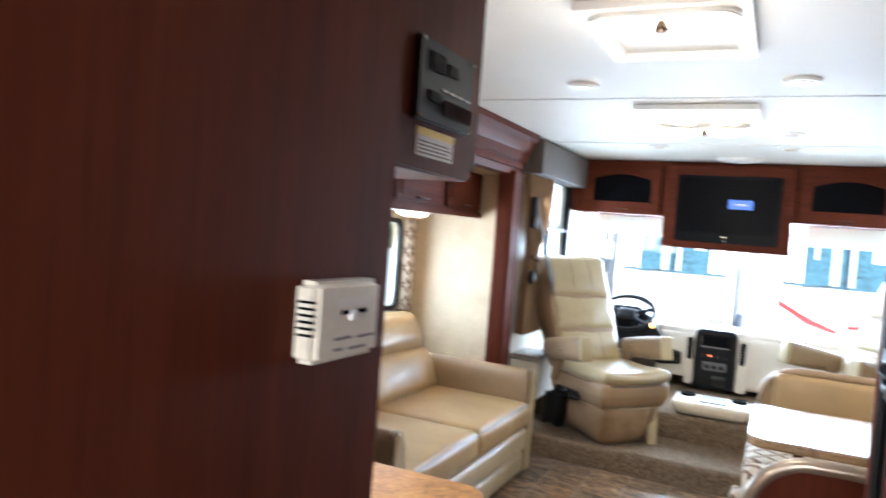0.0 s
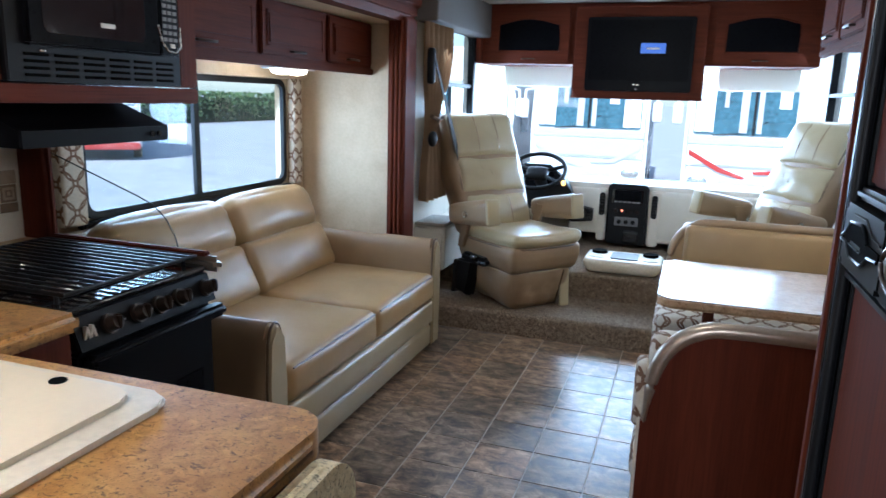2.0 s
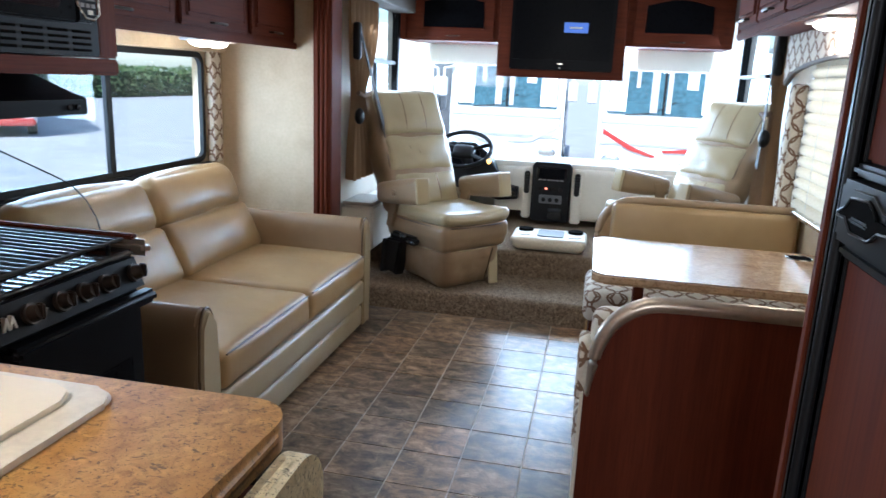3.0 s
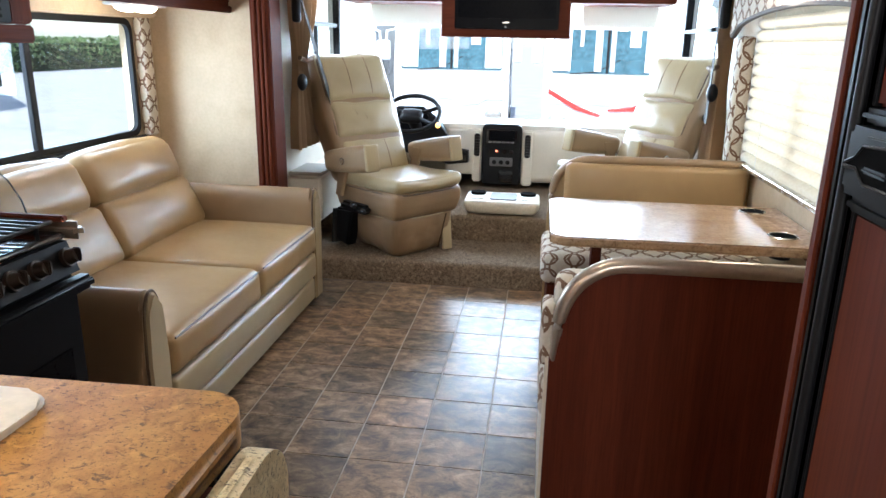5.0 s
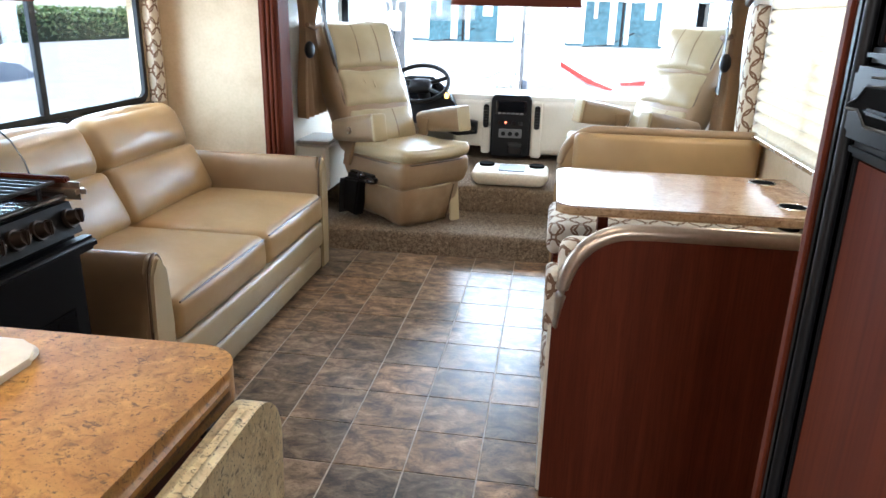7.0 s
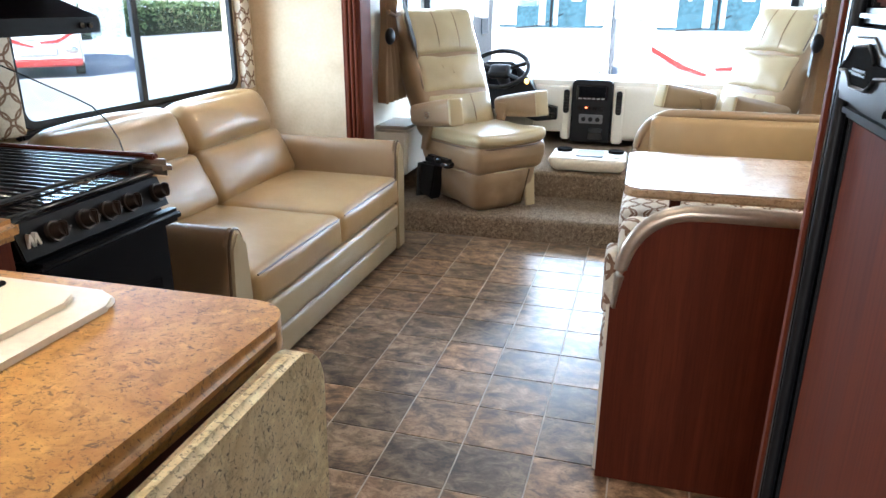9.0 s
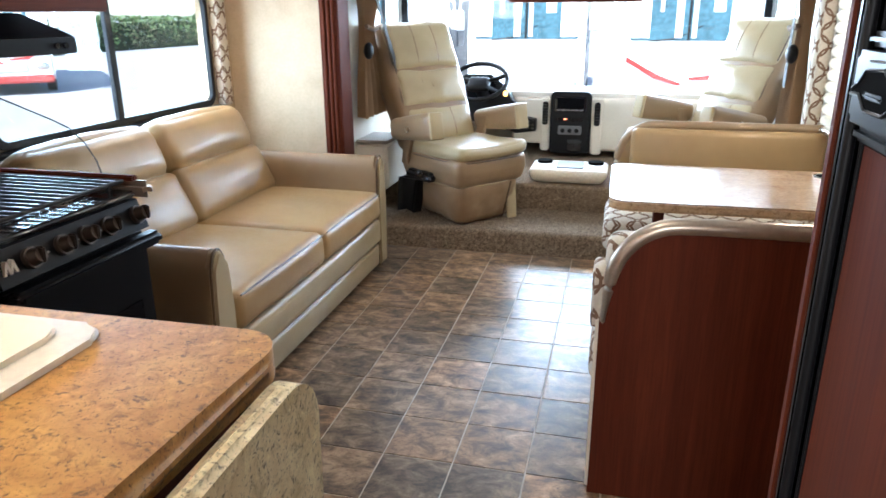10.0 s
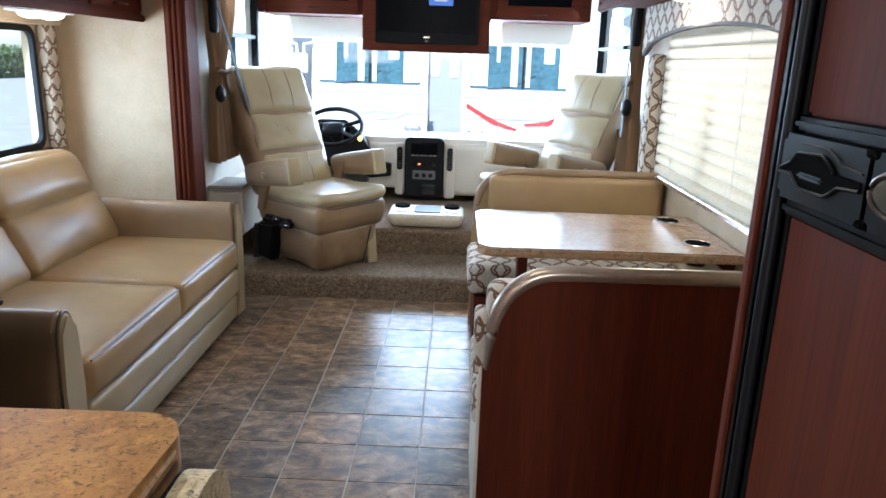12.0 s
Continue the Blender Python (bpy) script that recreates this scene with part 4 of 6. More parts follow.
part("mould_line", tube([(FX - 0.0175, -1.015, 1.3420), (FX - 0.0175, -1.060, 1.3430), (FX - 0.0175, -1.082, 1.3330), (FX - 0.0175, -1.110, 1.3310)], 0.0010, 6), LATCH, lt)
lt = part("lock_plate", slab(rounded(-1.262, -1.120, 1.293, 1.349, 0.006), "x", FX - 0.017, FX - 0.002, 0.004, 3), LATCH, fr, "satin black lock plate")
oval = [(-1.158 + 0.034 * math.cos(2 * math.pi * i / 28), 1.322 + 0.0155 * math.sin(2 * math.pi * i / 28)) for i in range(28)]
part("emblem_ring", tube([(FX - 0.018, a, b) for a, b in oval], 0.0028, 8, closed=True), BRONZE, lt, "oval bronze emblem rim")
part("emblem_face", slab([(-1.158 + (a + 1.158) * 0.9, 1.322 + (b - 1.322) * 0.9) for a, b in oval], "x", FX - 0.0190, FX - 0.0160), BLACK_GLOSS, lt, "glossy emblem face")
solid("wall_fridge_surround", box(FX + 0.01, RX - 0.005, BACK, FY0 - 0.01, 0, CEIL - 0.004, 0.004), CHERRY, "cherry panel beside the refrigerator", "wall", "structure")
solid("trim_fridge_top", box(FX + 0.01, RX - 0.005, FY0 - 0.005, FY1 + 0.02, 1.96, CEIL - 0.004, 0.004), CHERRY_Y, "cherry panel above the refrigerator", "trim", "structure")

# ---- sofa ----
SO = thing("sofa", (-1.05, 1.15, 0), "tan leather two-seat sofa with dark piping", "sofa")
SF, SY0, SY1 = -0.575, 0.265, 2.035          # front, ends
AW = 0.115                                   # arm width


def sofa_arm(y0, y1):
    """Arm with flat sides, an arched top and a piped front panel that narrows upwards."""
    m_, w_ = (y0 + y1) / 2, (y1 - y0) / 2

    def outline(inset, top):
        return [(m_ - w_ + inset, 0.03), (m_ + w_ - inset, 0.03), (m_ + w_ - inset, 0.40)] + arc(m_, top - 0.11, w_ * 0.86 - inset, 0, 180, 12, 0.11) + [(m_ - w_ + inset, 0.40)]
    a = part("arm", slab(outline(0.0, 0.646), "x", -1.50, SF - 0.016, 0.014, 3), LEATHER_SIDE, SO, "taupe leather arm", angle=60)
    part("front_panel", slab(outline(0.006, 0.640), "x", SF - 0.016, SF + 0.006, 0.010, 3), LEATHER_BOARD, a, "paler leather front panel", angle=60)
    part("piping", tube([(SF - 0.010, u, v) for u, v in outline(0.002, 0.645)[1:] + [(m_ - w_ + 0.002, 0.03)]], 0.0052, 6), PIPING, a, "dark brown piping")


sofa_arm(SY0, SY0 + AW)
sofa_arm(SY1 - AW, SY1)
IY0, IY1 = SY0 + AW + 0.004, SY1 - AW - 0.004
MID = (IY0 + IY1) / 2
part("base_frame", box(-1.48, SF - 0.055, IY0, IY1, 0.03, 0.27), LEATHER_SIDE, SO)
for z0, z1, dx in ((0.035, 0.165, 0.0), (0.172, 0.305, 0.012)):
    part("front_board", cushion((SF - 0.035 + dx, (IY0 + IY1) / 2, (z0 + z1) / 2), (0.07, IY1 - IY0, z1 - z0), 0.022, (0.010, 0, 0), 6, 0.0015, z0 * 50), LEATHER_BOARD, SO, "paler taupe leather front board")
for i, (a, b) in enumerate(((IY0, MID - 0.003), (MID + 0.003, IY1))):
    st = part("seat_cushion", cushion(((SF - 1.36) / 2 + 0.008, (a + b) / 2, 0.385), (SF + 0.016 + 1.36, b - a, 0.155), 0.04, (0.010, 0.0, 0.022), 9, 0.005, 5 + i), LEATHER, SO, "tan leather seat cushion")
    xf = SF + 0.012
    part("piping", tube([(xf, a + 0.025, 0.447), (xf + 0.003, (a + b) / 2, 0.452), (xf, b - 0.025, 0.447)], 0.004, 6), PIPING, st, "dark brown piping")
    lean = Matrix.Rotation(radians(-26), 4, "Y")
    lowr = part("back_cushion", cushion((-1.295, (a + b) / 2, 0.555), (0.17, b - a, 0.275), 0.045, (0.024, 0, 0.0), 9, 0.005, 11 + i, lean), LEATHER, SO, "tan leather lower back cushion")
    upr = part("head_cushion", cushion((-1.405, (a + b) / 2, 0.775), (0.19, b - a + 0.012, 0.265), 0.080, (0.026, 0, 0.022), 9, 0.006, 23 + i, lean), LEATHER, SO, "tan leather upper back cushion")
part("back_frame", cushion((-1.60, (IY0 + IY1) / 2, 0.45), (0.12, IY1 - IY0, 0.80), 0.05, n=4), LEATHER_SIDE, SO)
for y in (SY0 + 0.06, SY1 - 0.06):
    for x in (SF - 0.08, -1.45):
        part("foot", cyl((x, y, 0), (x, y, 0.04), 0.02, 12), BLACK, SO)

# overhead cupboards above the sofa
oh = thing("overhead_cabinet", (-1.43, 1.27, 1.58), "cherry overhead cabinet with three raised-panel doors", "cabinet")
OX = -1.20
part("body", box(SX + 0.002, OX, 0.10, SLIDE1 - 0.002, 1.585, 1.858, 0.005), CHERRY_Y, oh)
part("valance", box(OX - 0.004, OX + 0.020, 0.10, SLIDE1 - 0.004, 1.552, 1.590, 0.006), CHERRY_Y, oh)
for y0, y1 in ((0.40, 1.155), (1.195, 1.80), (1.84, 2.385)):
    d = raised_door(oh, OX, y0, y1, 1.604, 1.848)
    pull_bar(d, (OX + 0.02, (y0 + y1) / 2 - 0.06, 1.628), (OX + 0.02, (y0 + y1) / 2 + 0.06, 1.628), (0.022, 0, 0))


def slim_light(name, x, y, z, lx, ly, watts, label, group):
    lt = thing(name, (x, y, z), label, "lamp", group)
    part("housing", box(x - lx / 2, x + lx / 2, y - ly / 2, y + ly / 2, z - 0.012, z, 0.005), WHITE, lt)
    for s in (-1, 1):
        if ly > lx:
            part("lens", dome((x, y + s * ly * 0.22, z - 0.014), lx * 0.40, ly * 0.20, 0.026), LAMP, lt, "glowing lens")
        else:
            part("lens", dome((x + s * lx * 0.22, y, z - 0.014), lx * 0.20, ly * 0.40, 0.026), LAMP, lt, "glowing lens")
    bulb(name + "_bulb", (x, y, z - 0.075), watts, 0.04)
    return lt


slim_light("under_cabinet_lamp", *slim_light_later, 7.0, "lit twin lamp under the cupboard over the sink", "under cabinet lamps")
slim_light("under_cabinet_lamp", -1.30, 1.62, 1.560, 0.13, 0.34, 3.0, "lit twin lamp under the overhead cabinet", "under cabinet lamps")

# window dressing at the sofa window: narrow ring-pattern side panels
for y0, y1 in ((0.44, 0.57), (2.215, 2.315)):
    w = thing("window_side_panel", (SX + 0.03, (y0 + y1) / 2, 0.86), "ring-patterned padded fabric panel beside the window", "curtain", "sofa window panels")
    part("pad", cushion((SX + 0.032, (y0 + y1) / 2, 1.205), (0.055, y1 - y0, 0.69), 0.018, (0.006, 0, 0), 4), RINGS, w)
solid("window_sill_trim", box(SX + 0.002, SX + 0.045, WY0 - 0.05, WY1 + 0.04, WZ0 - 0.055, WZ0 - 0.022, 0.008), BLACK, "black track under the sofa window", "window track")
part_bm = box(SX + 0.002, SX + 0.09, 0.42, 2.34, 1.515, 1.584, 0.012)
solid("window_valance", part_bm, WALL, "cream padded valance above the sofa window", "valance")

# ---- dinette ----
DX0, DX1 = 0.664, RX - 0.004
for nm, y, flip in (("near", 0.205, 1), ("far", 2.04, -1)):
    bench = thing("dinette_bench", ((DX0 + DX1) / 2, y + flip * 0.3, 0), "cherry dinette bench with ring-patterned cushions" if flip > 0 else "dinette bench with a tan leather back and ring-patterned seat", "bench", "dinette benches")
    ya, yb = sorted((y, y + flip * 0.032))
    R = 0.17
    ol = [(DX1, 0.0), (DX0, 0.0), (DX0, 0.56), (DX0 + 0.010, 0.58)] + [(DX0 + 0.03 + R + (R) * math.cos(radians(a)), 0.845 - R + R * math.sin(radians(a))) for a in range(180, 89, -9)] + [(DX1, 0.845)]
    part("back_panel", slab(ol, "y", ya, yb, 0.003), CHERRY if flip > 0 else LEATHER, bench)
    # metal-look edge rail
    rail = [(DX0 + 0.028, y + flip * 0.016, 0.575)] + [(DX0 + 0.028, y + flip * 0.016, 0.60 + 0.015 * i) for i in range(5)]
    rail += [(DX0 + 0.028 + R - R * math.cos(radians(a)), y + flip * 0.016, 0.848 - R + R * math.sin(radians(a))) for a in range(0, 91, 6)]
    rail += [(DX0 + 0.25 + 0.1 * i, y + flip * 0.016, 0.85) for i in range(8)]
    rail.append((DX1 - 0.004, y + flip * 0.016, 0.85))
    bm = tube(rail, 0.024, 12)
    for vtx in bm.verts:                             # the upright end narrows downwards
        if vtx.co.x < DX0 + 0.10 and vtx.co.z < 0.74:
            f = max(0.0, (vtx.co.z - 0.56) / 0.18)
            vtx.co.x = DX0 + 0.003 + (vtx.co.x - DX0 - 0.003) * (0.32 + 0.68 * f * f * (3 - 2 * f))
    part("edge_rail", bm, RAIL if flip > 0 else LEATHER_SIDE, bench, "satin rounded edge rail" if flip > 0 else "padded leather edge")
    if flip > 0:
        part("rail_cap", dome((DX0 + 0.010, y + 0.016, 0.574), 0.009, 0.024, 0.018), RAIL, bench)
    else:
        part("back_pad", cushion(((DX0 + DX1) / 2 + 0.03, y - 0.055, 0.635), (DX1 - DX0 - 0.10, 0.07, 0.41), 0.03, (0, 0.018, 0), 6, 0.002, 9), LEATHER, bench, "tan leather back pad")
    yc0, yc1 = sorted((y + flip * 0.036, y + flip * 0.52))
    part("seat_box", box(DX0 + 0.012, DX1, yc0, yc1, 0.0, 0.335, 0.004), CHERRY, bench)
    part("seat_cushion", cushion(((DX0 + DX1) / 2 - 0.012, (yc0 + yc1) / 2 + flip * 0.01, 0.41), (DX1 - DX0 + 0.02, yc1 - yc0, 0.145), 0.04, (0, 0.006, 0.012), 5, 0.001, y), RINGS, bench, "ring-patterned seat cushion")
    if flip > 0:
        part("back_cushion", cushion(((DX0 + DX1) / 2 - 0.004, y + 0.095, 0.62), (DX1 - DX0 - 0.02, 0.11, 0.36), 0.04, (0, 0.012, 0), 5, 0.001, 3), RINGS, bench, "ring-patterned back cushion")
        part("side_bolster", cushion((DX0 - 0.006, y + 0.085, 0.62), (0.04, 0.10, 0.19), 0.018, n=3), RINGS, bench, "ring-patterned cushion end")
        part("end_trim", box(DX0 - 0.010, DX0 + 0.004, y + 0.03, y + 0.50, 0.0, 0.56, 0.004), PORCELAIN, bench, "pale edge trim")

tb = thing("dinette_table", (1.15, 1.24, 0), "speckled tan dinette table with two cup holders", "table")
TY0, TY1 = 0.895, 1.575
outl = [(RX - 0.006, TY0), (RX - 0.006, TY1)] + arc(DX0 + 0.05, TY1 - 0.05, 0.05, 90, 180, 6) + arc(DX0 + 0.05, TY0 + 0.05, 0.05, 180, 270, 6)
part("tabletop", slab(outl, "z", 0.703, 0.74, 0.008, 3), TABLETOP, tb)
for x, y in ((1.525, 1.065), (1.525, 1.475)):
    bm = bmesh.new()
    n = 28
    for ra, rb, za, zb in ((0.056, 0.051, 0.7405, 0.7435), (0.051, 0.047, 0.7435, 0.7412)):
        a_ = [bm.verts.new((x + ra * math.cos(2 * math.pi * i / n), y + ra * math.sin(2 * math.pi * i / n), za)) for i in range(n)]
        b_ = [bm.verts.new((x + rb * math.cos(2 * math.pi * i / n), y + rb * math.sin(2 * math.pi * i / n), zb)) for i in range(n)]
        for i in range(n):
            bm.faces.new((a_[i], a_[(i + 1) % n], b_[(i + 1) % n], b_[i]))
    ch = part("cup_holder", bm, CHROME, tb, "metal-rimmed cup holder")
    part("well", cyl((x, y, 0.7390), (x, y, 0.7418), 0.0475, 28), HOLE, ch, "dark cup well")
    part("cup_base", cyl((x, y, 0.655), (x, y, 0.703), 0.038, 20), BLACK, ch)
part("leg", box(0.84, 0.88, 1.19, 1.28, 0.0, 0.70, 0.006), CHERRY, tb)
part("leg_foot", box(0.80, 0.92, 1.12, 1.35, 0.0, 0.03, 0.006), CHERRY, tb)
part("wall_bracket", box(RX - 0.06, RX - 0.008, 0.98, 1.50, 0.66, 0.70, 0.004), CHERRY, tb)

# pleated blind with arched valance and side panels at the dinette window
bl = thing("pleated_blind", (RX - 0.05, 1.40, 0.86), "closed cream pleated blind glowing with daylight", "blind")
BY0, BY1, BZ0, BZ1 = 0.74, 2.06, 0.865, 1.60
n = 14
for k in range(n):
    z0 = BZ0 + (BZ1 - BZ0) * k / n
    z1 = BZ0 + (BZ1 - BZ0) * (k + 1) / n
    zm = (z0 + z1) / 2
    bm = bmesh.new()
    rows = []
    for j in range(13):
        y = BY0 + (BY1 - BY0) * j / 12
        wv = 0.0015 * math.sin(j * 1.7 + k)
        rows.append([bm.verts.new((RX - 0.032 - 0.024 * math.sin(math.pi * q / 6) ** 0.7 + wv, y, z0 + (z1 - z0) * q / 6)) for q in range(7)])
    for j in range(12):
        for q in range(6):
            bm.faces.new((rows[j][q], rows[j + 1][q], rows[j + 1][q + 1], rows[j][q + 1]))
    part("pleat", bm, BLIND, bl, angle=60)
part("bottom_bar", box(RX - 0.066, RX - 0.030, BY0, BY1, BZ0 - 0.022, BZ0 + 0.002, 0.005), CHROME, bl, "silver bottom bar")
for y in (1.0, 1.78):
    part("cord", cyl((RX - 0.062, y, BZ0), (RX - 0.062, y, BZ1), 0.0012, 6), PAPER, bl)
va = thing("window_valance", (RX - 0.09, 1.40, 1.47), "arched ring-patterned valance with a pale lower edge", "valance")
top_arch = [(2.24, 1.47)] + [(2.24 - (2.24 - 0.50) * i / 16, 1.47 + 0.108 * math.sin(math.pi * i / 16) ** 0.45) for i in range(17)] + [(0.50, 1.70), (2.24, 1.70)]
part("board", slab(top_arch[1:], "x", RX - 0.135, RX - 0.10, 0.004), RINGS, va)
part("arch_edge", tube([(RX - 0.118, y, z) for y, z in top_arch[1:18]], 0.016, 8), GREY_VALANCE, va, "grey padded arch edge")
for y in (2.22, 0.52):
    part("side_pad", cushion((RX - 0.055, y, 1.15), (0.07, 0.10, 0.64), 0.02, (0.006, 0, 0), 4), RINGS, va, "ring-patterned side panel")

# overhead cabinet above the dinette with its lamp
oc = thing("overhead_cabinet", (1.48, 1.3, 1.68), "cherry overhead cabinet above the dinette", "cabinet")
part("body", box(1.31, RX - 0.002, 0.30, 2.37, 1.705, CEIL - 0.004, 0.005), CHERRY_Y, oc)
part("valance", box(1.295, 1.325, 0.30, 2.375, 1.675, 1.712, 0.008), CHERRY_Y, oc)
part("end_curve", cyl((1.325, 2.36, 1.69), (1.325, 2.36, CEIL - 0.006), 0.028, 20), CHERRY, oc)
for y0, y1 in ((0.34, 0.82), (0.85, 1.33), (1.36, 1.84), (1.87, 2.33)):
    d = raised_door(oc, 1.31, y0, y1, 1.725, 2.11, -1)
    pull_bar(d, (1.29, (y0 + y1) / 2 - 0.06, 1.755), (1.29, (y0 + y1) / 2 + 0.06, 1.755), (-0.022, 0, 0))
slim_light("under_cabinet_lamp", 1.47, 1.36, 1.704, 0.13, 0.30, 4.0, "lit twin lamp under the dinette cabinet", "under cabinet lamps")

# ---- cab seats ----
def captain_seat(m, label):
    s = thing("captain_seat", (0, 0, 0), label, "seat", "captain seats")
    # local: faces -y, x to its left, z up from the cab floor
    part("pedestal", box(-0.15, 0.15, -0.12, 0.17, 0.0, 0.20, 0.01), BLACK, s)
    part("swivel_plate", box(-0.19, 0.19, -0.17, 0.20, 0.20, 0.23, 0.008), BLACK, s)

    def taper(q):                                    # narrows downwards, dips at the front, hangs in soft folds
        k = 1 - 0.17 * max(0, (0.13 - q.z) / 0.26)
        dip = -0.030 * max(0.0, -q.y / 0.27) * max(0.0, (0.10 - q.z) / 0.23)
        fold = 1 + 0.018 * math.sin(q.x * 26) * max(0.0, (0.13 - q.z) / 0.26)
        return Vector((q.x * k, q.y * k * fold, q.z + dip))
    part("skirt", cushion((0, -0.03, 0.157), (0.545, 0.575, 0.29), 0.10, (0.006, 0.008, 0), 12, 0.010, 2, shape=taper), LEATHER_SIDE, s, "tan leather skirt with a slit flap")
    part("skirt_hem", tube([(-0.262, 0.10, 0.256), (-0.262, -0.15, 0.254), (-0.225, -0.268, 0.251), (-0.11, -0.302, 0.249), (0, -0.310, 0.248), (0.11, -0.302, 0.249), (0.225, -0.268, 0.251), (0.262, -0.15, 0.254), (0.262, 0.10, 0.256)], 0.0055, 6), LEATHER_PALE, s)
    part("flap", cushion((0.185, -0.288, 0.122), (0.080, 0.016, 0.245), 0.008, n=3, turn=Matrix.Rotation(radians(9), 4, "Y") @ Matrix.Rotation(radians(-14), 4, "X")), LEATHER_PALE, s, "pale leather flap")
    part("flap_edge", tube([(0.150, -0.318, 0.245), (0.137, -0.297, 0.13), (0.130, -0.268, 0.012)], 0.0040, 6), PIPING, s, "dark flap edge")

    def belly(q):                                    # the boxing bulges and rolls in under the cushion
        k = 1 - 0.06 * max(0.0, -q.z / 0.09)
        return Vector((q.x * k, q.y * k, q.z))
    part("seat_side", cushion((0, -0.03, 0.335), (0.57, 0.60, 0.185), 0.045, (0.006, 0.010, 0), 8, 0.003, 7, shape=belly), LEATHER_SIDE, s, "tan leather seat boxing")

    def crown(q):                                    # higher at the knees and the sides, hollow where one sits
        return Vector((q.x, q.y, q.z + 0.020 * (q.x / 0.28) ** 2 + (0.022 * (-q.y / 0.29 - 0.3) if q.y < -0.09 else 0.0)))
    c = part("seat_cushion", cushion((0, -0.04, 0.428), (0.565, 0.60, 0.085), 0.042, (0, 0.016, 0.016), 12, 0.005, 4, shape=crown), LEATHER_PALE, s, "cream leather seat cushion")
    rim = [(0.279 * math.copysign(abs(math.cos(a)) ** 0.40, math.cos(a)), -0.04 + 0.300 * math.copysign(abs(math.sin(a)) ** 0.40, math.sin(a)), 0.405) for a in [2 * math.pi * i / 48 for i in range(48)]]
    part("piping", tube(rim, 0.005, 6, closed=True), PIPING, c, "dark piping")
    LEAN = 25
    lean = Matrix.Rotation(radians(-LEAN), 4, "X")

    def at(z):                                       # the back leans away from the sitter
        return 0.185 + math.tan(radians(LEAN)) * (z - 0.45)
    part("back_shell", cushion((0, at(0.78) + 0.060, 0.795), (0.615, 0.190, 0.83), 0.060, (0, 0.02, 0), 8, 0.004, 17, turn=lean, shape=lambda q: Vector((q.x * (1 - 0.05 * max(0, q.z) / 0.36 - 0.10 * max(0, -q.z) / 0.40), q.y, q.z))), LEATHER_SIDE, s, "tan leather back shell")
    for k, (z0, z1, w, th, pf) in enumerate(((0.43, 0.672, 0.52, 0.115, 0.020), (0.650, 0.900, 0.53, 0.13, 0.028), (0.875, 1.180, 0.54, 0.15, 0.028))):
        z = (z0 + z1) / 2
        b = part(("lumbar_cushion", "back_cushion", "head_cushion")[k], cushion((0, at(z), z), (w, th, z1 - z0 + 0.012), 0.045, (0, pf, 0.006), 14, (0.006, 0.009, 0.004)[k], 30 + k, lean), LEATHER_PALE, s, "cream leather back cushion")
        if k != 1:
            for x in (-0.082, 0.082):
                zz = [z0 + 0.03 + (z1 - z0 - 0.06) * i / 6 for i in range(7)]
                part("seam", tube([Vector((0, at(z), z)) + lean @ Vector((x, -th / 2 - pf * (1 - (2 * (q - z) / (z1 - z0)) ** 2) * (1 - (2 * x / w) ** 2) - 0.0005, q - z)) for q in zz], 0.0034, 5), LEATHER_SIDE, b, "stitched seam")
        else:                                        # radiating creases of the stretched middle cushion
            for x, l, dx in ((-0.11, 0.07, 0.02), (-0.05, 0.10, 0.03), (0.03, 0.08, -0.02), (0.10, 0.09, -0.035)):
                zz = [0.085 - l * i / 5 for i in range(6)]
                part("crease", tube([Vector((0, at(z), z)) + lean @ Vector((x + dx * i / 5, -th / 2 - pf * (1 - (q / 0.12) ** 2) * (1 - (2 * (x + dx * i / 5) / w) ** 2) + 0.0015, q)) for i, q in enumerate(zz)], 0.0040, 6), LEATHER_PALE, b)
        for sx in (-1, 1):
            part("edge_piping", tube([Vector((0, at(z), z)) + lean @ Vector((sx * (w / 2 - 0.004), -th / 2 + 0.020, q - z)) for q in (z0 + 0.03, z - 0.03, z + 0.03, z1 - 0.03)], 0.0045, 6), PIPING, b, "dark piping")
    tilt = Matrix.Rotation(radians(-9), 4, "X")
    for sx in (-1, 1):
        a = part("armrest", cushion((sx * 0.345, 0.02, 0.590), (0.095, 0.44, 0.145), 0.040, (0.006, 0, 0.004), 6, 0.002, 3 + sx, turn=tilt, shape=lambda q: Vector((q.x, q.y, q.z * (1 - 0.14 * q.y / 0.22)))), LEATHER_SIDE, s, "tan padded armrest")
        part("front_pad", cushion((sx * 0.345, -0.196, 0.624), (0.098, 0.026, 0.160), 0.012, n=3, turn=tilt), LEATHER_PALE, a, "cream end pad")
        part("dial", cyl((sx * 0.392, 0.02, 0.585), (sx * 0.404, 0.02, 0.585), 0.022, 22), CHROME, a, "round chrome dial")
        part("dial_cap", cyl((sx * 0.403, 0.02, 0.585), (sx * 0.407, 0.02, 0.585), 0.013, 18), LEATHER_SIDE, a)
        part("arm_bracket", slab([(0.16, 0.34), (0.22, 0.34), (0.16, 0.60), (0.07, 0.60)], "x", sx * 0.300 - 0.013, sx * 0.300 + 0.013, 0.005), LEATHER_SIDE, s)
    sw = part("control_box", box(-0.335, -0.255, -0.10, 0.15, 0.262, 0.318, 0.018, 3), BLACK, s, "black seat switch box")
    part("lever", dome((-0.345, -0.02, 0.315), 0.022, 0.036, 0.022), BLACK_GLOSS, sw)
    part("lever", dome((-0.338, -0.085, 0.290), 0.018, 0.045, 0.016), BLACK_GLOSS, sw)
